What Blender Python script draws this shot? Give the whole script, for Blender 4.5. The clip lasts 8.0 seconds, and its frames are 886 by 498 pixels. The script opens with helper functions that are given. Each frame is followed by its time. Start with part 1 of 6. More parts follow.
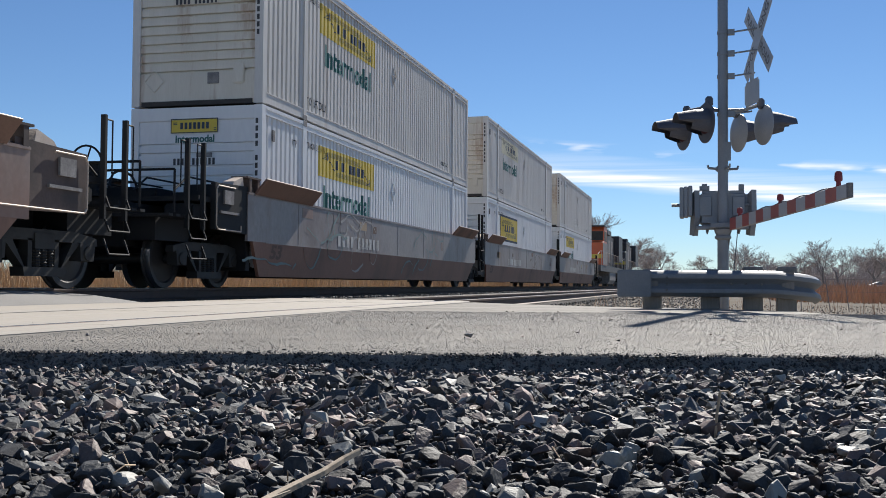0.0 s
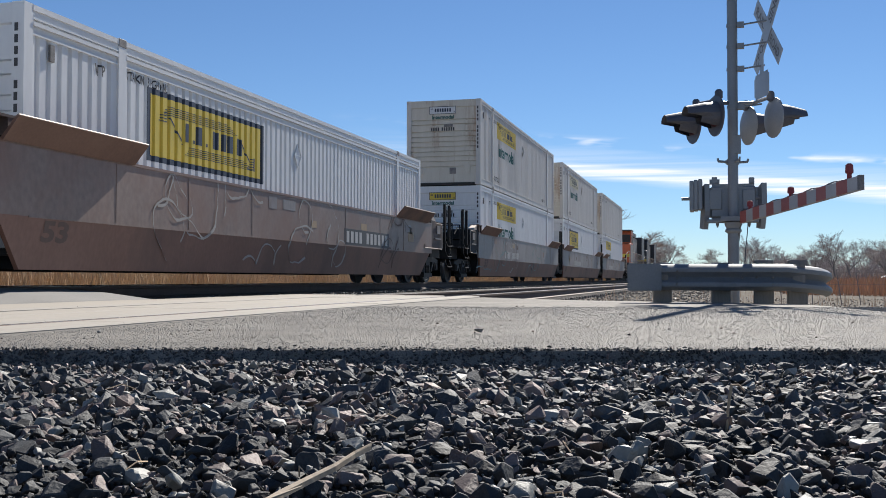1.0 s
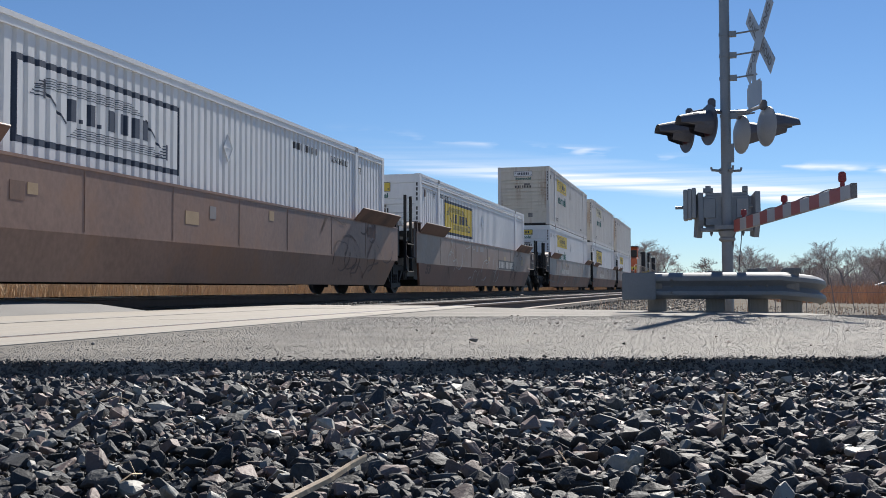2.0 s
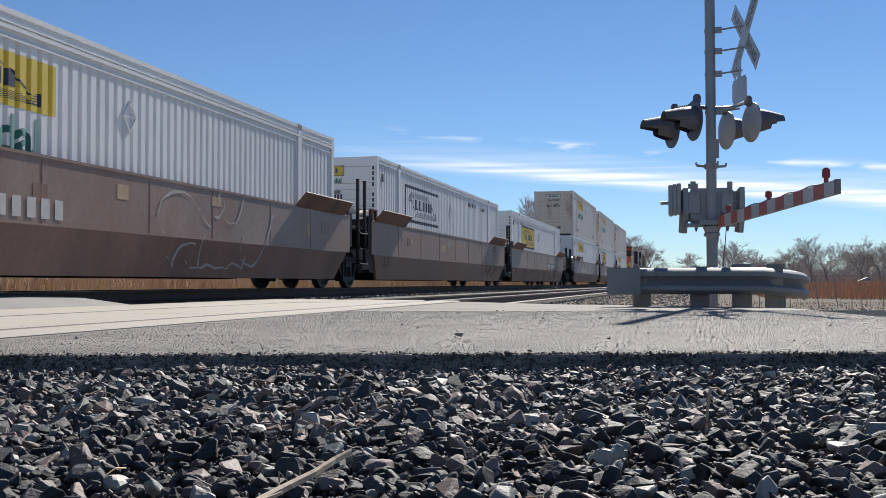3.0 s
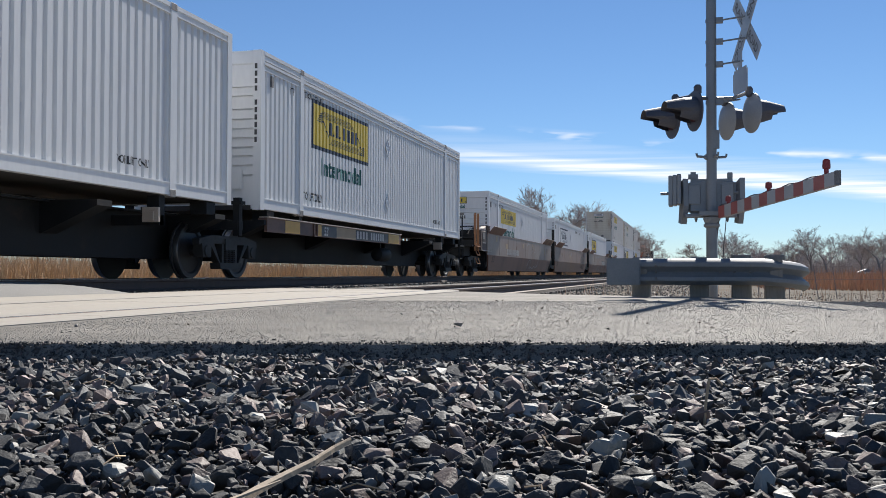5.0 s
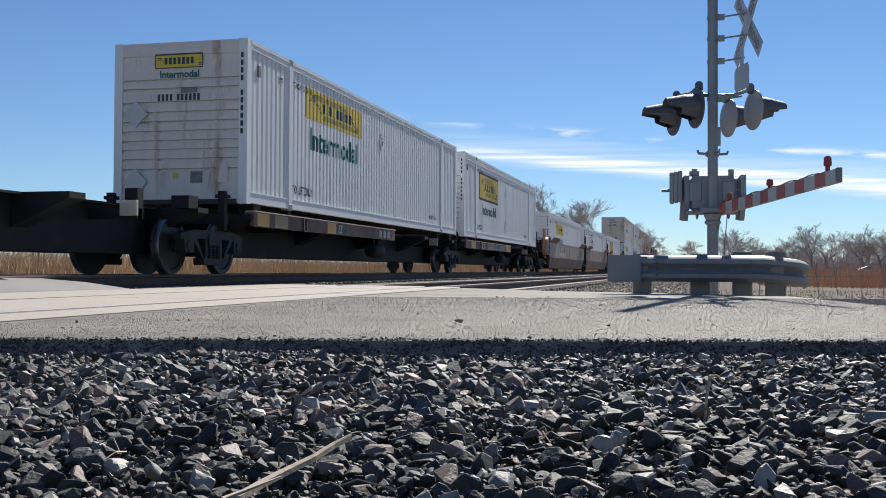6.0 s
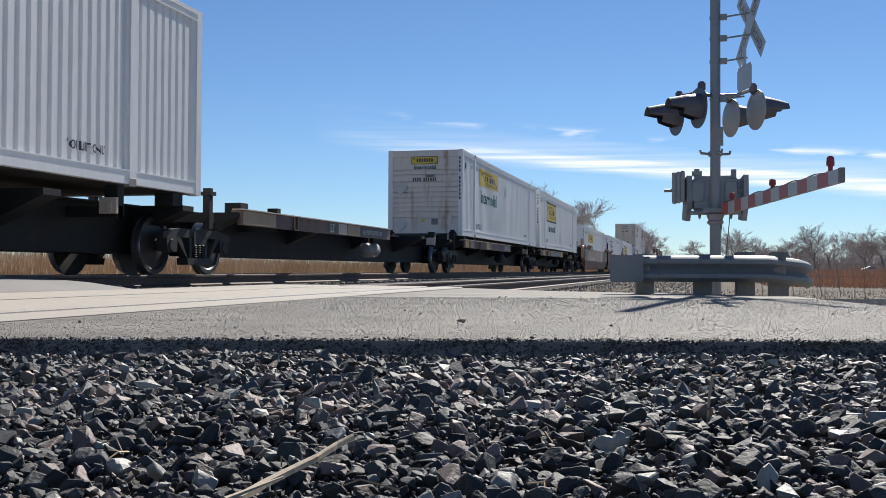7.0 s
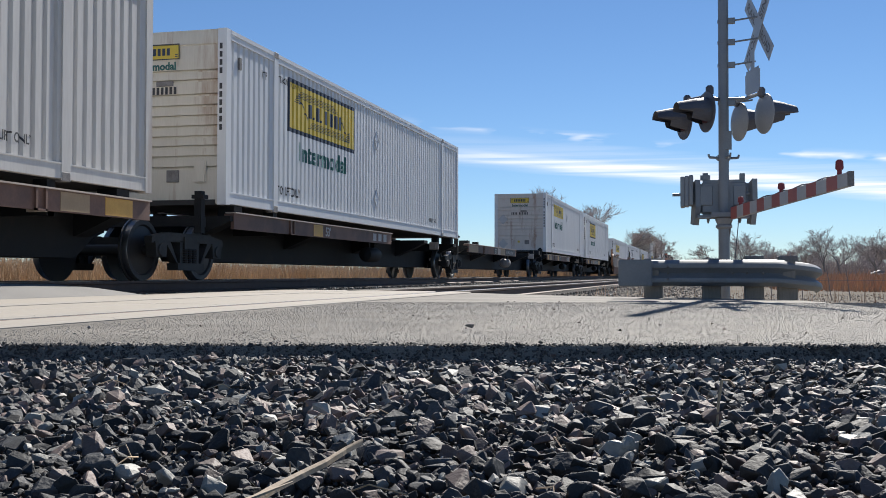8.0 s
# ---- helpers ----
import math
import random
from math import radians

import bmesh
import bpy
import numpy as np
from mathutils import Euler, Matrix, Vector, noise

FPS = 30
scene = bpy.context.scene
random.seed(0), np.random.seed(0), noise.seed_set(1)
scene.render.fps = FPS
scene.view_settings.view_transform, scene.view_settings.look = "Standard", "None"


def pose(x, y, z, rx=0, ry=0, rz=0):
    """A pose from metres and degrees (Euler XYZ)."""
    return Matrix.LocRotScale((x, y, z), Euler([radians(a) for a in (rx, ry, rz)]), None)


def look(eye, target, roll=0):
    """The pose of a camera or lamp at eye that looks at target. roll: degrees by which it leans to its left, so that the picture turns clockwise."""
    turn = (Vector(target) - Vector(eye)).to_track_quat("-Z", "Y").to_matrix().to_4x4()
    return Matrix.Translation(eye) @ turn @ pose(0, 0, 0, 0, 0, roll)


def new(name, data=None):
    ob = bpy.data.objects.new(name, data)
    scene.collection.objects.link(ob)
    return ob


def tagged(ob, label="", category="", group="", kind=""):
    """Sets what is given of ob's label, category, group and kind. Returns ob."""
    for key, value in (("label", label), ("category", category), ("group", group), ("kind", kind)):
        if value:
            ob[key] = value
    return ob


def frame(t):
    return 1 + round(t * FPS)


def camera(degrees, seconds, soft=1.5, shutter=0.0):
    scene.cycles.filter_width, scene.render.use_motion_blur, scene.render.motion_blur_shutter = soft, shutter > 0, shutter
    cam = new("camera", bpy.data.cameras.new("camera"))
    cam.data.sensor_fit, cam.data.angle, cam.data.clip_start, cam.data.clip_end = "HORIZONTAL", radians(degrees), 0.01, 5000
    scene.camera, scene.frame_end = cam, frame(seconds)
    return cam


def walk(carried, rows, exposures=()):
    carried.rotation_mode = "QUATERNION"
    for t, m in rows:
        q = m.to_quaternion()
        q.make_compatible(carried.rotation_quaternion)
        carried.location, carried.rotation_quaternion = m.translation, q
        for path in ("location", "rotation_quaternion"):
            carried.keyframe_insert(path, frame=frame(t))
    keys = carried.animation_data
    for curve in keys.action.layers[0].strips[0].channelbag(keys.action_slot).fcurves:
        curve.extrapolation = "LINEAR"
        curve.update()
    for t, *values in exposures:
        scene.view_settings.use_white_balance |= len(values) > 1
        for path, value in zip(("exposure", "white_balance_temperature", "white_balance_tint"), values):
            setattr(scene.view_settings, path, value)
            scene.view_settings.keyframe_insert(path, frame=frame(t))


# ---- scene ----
EYE = 0.10
cam = camera(47.0, 8.0, soft=0.9)
walk(cam, [
    (0.0, pose(0, 0, EYE, 91.963, -0.435, 14.329)),
    (0.5, pose(0, 0, EYE, 91.660, -0.166, 14.423)),
    (1.0, pose(0, 0, EYE, 91.691, -0.084, 14.885)),
    (1.5, pose(0, 0, EYE, 92.271, 0.104, 14.930)),
    (3.0, pose(0, 0, EYE, 91.941, 0.073, 13.769)),
    (3.5, pose(0, 0, EYE, 91.658, -0.062, 13.784)),
    (4.0, pose(0, 0, EYE, 91.492, -0.114, 13.830)),
    (4.5, pose(0, 0, EYE, 91.453, -0.099, 13.760)),
    (6.0, pose(0, 0, EYE, 91.163, -0.275, 13.792)),
    (6.5, pose(0, 0, EYE, 91.154, -0.269, 13.811)),
    (7.0, pose(0, 0, EYE, 91.166, -0.272, 13.928)),
    (7.5, pose(0, 0, EYE, 91.296, -0.158, 14.169)),
    (8.0, pose(0, 0, EYE, 91.442, -0.116, 14.393)),
], exposures=[(0.0, 0.62, 5850, 11), (8.0, 0.62, 5850, 11)])

# ---- light ----
SUN_EL, SUN_AZ = 37.5, 6.0          # degrees; azimuth from +y towards +x
world = bpy.data.worlds.new("sky")
scene.world = world
world.use_nodes = True


def build_sky():
    nt = world.node_tree
    nt.nodes.clear()
    add, link = nt.nodes.new, nt.links.new
    out = add("ShaderNodeOutputWorld")
    bg = add("ShaderNodeBackground")
    sky = add("ShaderNodeTexSky")
    sky.sky_type = "NISHITA"
    sky.sun_disc = False
    sky.sun_elevation = radians(SUN_EL)
    sky.sun_rotation = radians(SUN_AZ)
    sky.air_density, sky.dust_density, sky.ozone_density = 1.0, 0.0, 2.0
    sky.altitude = 1200.0
    bg.inputs["Strength"].default_value = 0.050
    # thin cirrus: one long low streak that sinks to one side, feathered above, and short wisps over it
    co = add("ShaderNodeTexCoord")
    sep = add("ShaderNodeSeparateXYZ")
    link(co.outputs["Generated"], sep.inputs[0])

    def calc(op, a, b, c=None):
        n = add("ShaderNodeMath")
        n.operation = op
        for k, v in enumerate((a, b, c)):
            if isinstance(v, (int, float)):
                n.inputs[k].default_value = v
            elif v is not None:
                link(v, n.inputs[k])
        return n.outputs[0]

    def streaks(scale, offset, detail, rough):
        mp = add("ShaderNodeMapping")
        mp.inputs["Scale"].default_value = scale
        mp.inputs["Location"].default_value = offset
        mp.inputs["Rotation"].default_value = (0.0, 0.085, 0.0)
        link(co.outputs["Generated"], mp.inputs[0])
        nz = add("ShaderNodeTexNoise")
        nz.inputs["Scale"].default_value = 1.0
        nz.inputs["Detail"].default_value = detail
        nz.inputs["Roughness"].default_value = rough
        link(mp.outputs[0], nz.inputs["Vector"])
        return nz.outputs["Fac"]

    def ramp_of(value, stops):
        r = add("ShaderNodeValToRGB")
        el = r.color_ramp.elements
        el[0].position, el[0].color = stops[0][0], (stops[0][1],) * 3 + (1,)
        el[1].position, el[1].color = stops[-1][0], (stops[-1][1],) * 3 + (1,)
        for at, v in stops[1:-1]:
            el.new(at).color = (v, v, v, 1)
        link(value, r.inputs[0])
        return r.outputs[0]

    level = calc("MULTIPLY_ADD", sep.outputs["X"], 0.1, sep.outputs["Z"])
    soft_edge = streaks((5.0, 5.0, 90.0), (0.35, 0.0, 0.2), 5.0, 0.55)
    level = calc("MULTIPLY_ADD", calc("SUBTRACT", soft_edge, 0.5), 0.012, level)
    main = ramp_of(level, ((0.0845, 0.0), (0.0895, 0.95), (0.0985, 0.85), (0.102, 0.26), (0.112, 0.16), (0.1165, 0.0)))
    fibres = ramp_of(streaks((4.0, 4.0, 240.0), (1.3, 0.4, 0.0), 8.0, 0.6), ((0.32, 0.22), (0.60, 1.0)))
    main = calc("MULTIPLY", main, fibres)
    wisps = calc("MULTIPLY", ramp_of(level, ((0.1165, 0.0), (0.1195, 1.0), (0.122, 0.9), (0.1255, 0.0))),
                 ramp_of(streaks((13.0, 13.0, 60.0), (0.2, 0.0, 1.7), 3.0, 0.5), ((0.53, 0.0), (0.64, 0.7))))
    fade = add("ShaderNodeMapRange")      # the streak thins out to one side
    fade.inputs["From Min"].default_value = -0.36
    fade.inputs["From Max"].default_value = -0.10
    link(sep.outputs["X"], fade.inputs["Value"])
    cover = calc("MINIMUM", calc("MULTIPLY", calc("ADD", main, wisps), fade.outputs[0]), 0.85)
    mix = add("ShaderNodeMix")
    mix.data_type = "RGBA"
    mix.inputs[7].default_value = (16.5, 15.2, 13.4, 1)
    link(cover, mix.inputs[0])
    tint = add("ShaderNodeMix")           # clear cold winter air
    tint.data_type, tint.blend_type = "RGBA", "MULTIPLY"
    tint.inputs[0].default_value = 1.0
    tint.inputs[7].default_value = (0.87, 0.99, 1.10, 1)
    link(sky.outputs[0], tint.inputs[6])
    link(tint.outputs[2], mix.inputs[6])
    link(mix.outputs[2], bg.inputs["Color"])
    link(bg.outputs[0], out.inputs[0])


build_sky()
sun_data = bpy.data.lights.new("sun", "SUN")
sun_data.energy, sun_data.angle, sun_data.color = 5.0, radians(0.53), (1.0, 0.89, 0.73)
sun = new("sun", sun_data)
sun.matrix_world = look((0, 0, 0), (-math.sin(radians(SUN_AZ)) * math.cos(radians(SUN_EL)),
                                    -math.cos(radians(SUN_AZ)) * math.cos(radians(SUN_EL)),
                                    -math.sin(radians(SUN_EL))))


# ---- materials ----
def material(name, a, b, rough=0.7, metal=0.0, scale=3.0, fine=40.0, amount=0.5, bump=0.2, stretch=(1, 1, 1),
             grime=None, grime_at=(0.56, 0.75), rand=0.0, spec=0.5):
    """Two tones of one surface by coarse and fine noise, with an optional third tone in patches, and relief."""
    m = bpy.data.materials.new(name)
    m.use_nodes = True
    nt = m.node_tree
    add, link = nt.nodes.new, nt.links.new
    bs = nt.nodes["Principled BSDF"]
    co = add("ShaderNodeTexCoord")
    mp = add("ShaderNodeMapping")
    mp.inputs["Scale"].default_value = stretch
    link(co.outputs["Object"], mp.inputs[0])
    if rand:
        info = add("ShaderNodeObjectInfo")
        geo = add("ShaderNodeNewGeometry")
        sm = add("ShaderNodeMath")
        sm.operation = "ADD"
        link(info.outputs["Random"], sm.inputs[0])
        link(geo.outputs["Random Per Island"], sm.inputs[1])
    n1, n2 = add("ShaderNodeTexNoise"), add("ShaderNodeTexNoise")
    for n, s, d in ((n1, scale, 4.0), (n2, fine, 3.0)):
        n.inputs["Scale"].default_value = s
        n.inputs["Detail"].default_value = d
        link(mp.outputs[0], n.inputs["Vector"])
    av = add("ShaderNodeMix")
    av.data_type = "FLOAT"
    av.inputs[0].default_value = 0.4
    link(n1.outputs["Fac"], av.inputs[2])
    link(n2.outputs["Fac"], av.inputs[3])
    ramp = add("ShaderNodeValToRGB")
    w = 0.5 * (1.05 - amount) * 0.5
    ramp.color_ramp.elements[0].position = 0.5 - w - 0.05
    ramp.color_ramp.elements[1].position = 0.5 + w + 0.05
    ramp.color_ramp.elements[0].color = (*a, 1)
    ramp.color_ramp.elements[1].color = (*b, 1)
    link(av.outputs[0], ramp.inputs[0])
    colour = ramp.outputs[0]
    if grime:
        g = add("ShaderNodeTexNoise")
        g.inputs["Scale"].default_value = scale * 0.6
        g.inputs["Detail"].default_value = 8.0
        g.inputs["Roughness"].default_value = 0.65
        gm = add("ShaderNodeMapping")
        gm.inputs["Location"].default_value = (7.3, 2.1, 4.4)
        gm.inputs["Scale"].default_value = stretch
        link(co.outputs["Object"], gm.inputs[0])
        link(gm.outputs[0], g.inputs["Vector"])
        gr = add("ShaderNodeValToRGB")
        gr.color_ramp.elements[0].position, gr.color_ramp.elements[1].position = grime_at
        link(g.outputs["Fac"], gr.inputs[0])
        mx = add("ShaderNodeMix")
        mx.data_type = "RGBA"
        link(gr.outputs[0], mx.inputs[0])
        link(colour, mx.inputs[6])
        mx.inputs[7].default_value = (*grime, 1)
        colour = mx.outputs[2]
    if rand:
        hs = add("ShaderNodeHueSaturation")
        mr = add("ShaderNodeMapRange")
        mr.inputs["From Max"].default_value = 2.0
        mr.inputs["To Min"].default_value = 1.0 - rand
        mr.inputs["To Max"].default_value = 1.0 + rand
        link(sm.outputs[0], mr.inputs["Value"])
        link(mr.outputs[0], hs.inputs["Value"])
        link(colour, hs.inputs["Color"])
        colour = hs.outputs[0]
    link(colour, bs.inputs["Base Color"])
    bs.inputs["Metallic"].default_value = metal
    bs.inputs["Specular IOR Level"].default_value = spec
    rr = add("ShaderNodeMapRange")
    rr.inputs["To Min"].default_value = max(rough - 0.12, 0.05)
    rr.inputs["To Max"].default_value = min(rough + 0.12, 1.0)
    link(av.outputs[0], rr.inputs["Value"])
    link(rr.outputs[0], bs.inputs["Roughness"])
    if bump:
        bp = add("ShaderNodeBump")
        bp.inputs["Strength"].default_value = bump
        bp.inputs["Distance"].default_value = 0.01
        link(n2.outputs["Fac"], bp.inputs["Height"])
        link(bp.outputs[0], bs.inputs["Normal"])
    return m


def glow(name, colour, strength):
    m = bpy.data.materials.new(name)
    m.use_nodes = True
    bs = m.node_tree.nodes["Principled BSDF"]
    bs.inputs["Base Color"].default_value = (*colour, 1)
    bs.inputs["Emission Color"].default_value = (*colour, 1)
    bs.inputs["Emission Strength"].default_value = strength
    return m


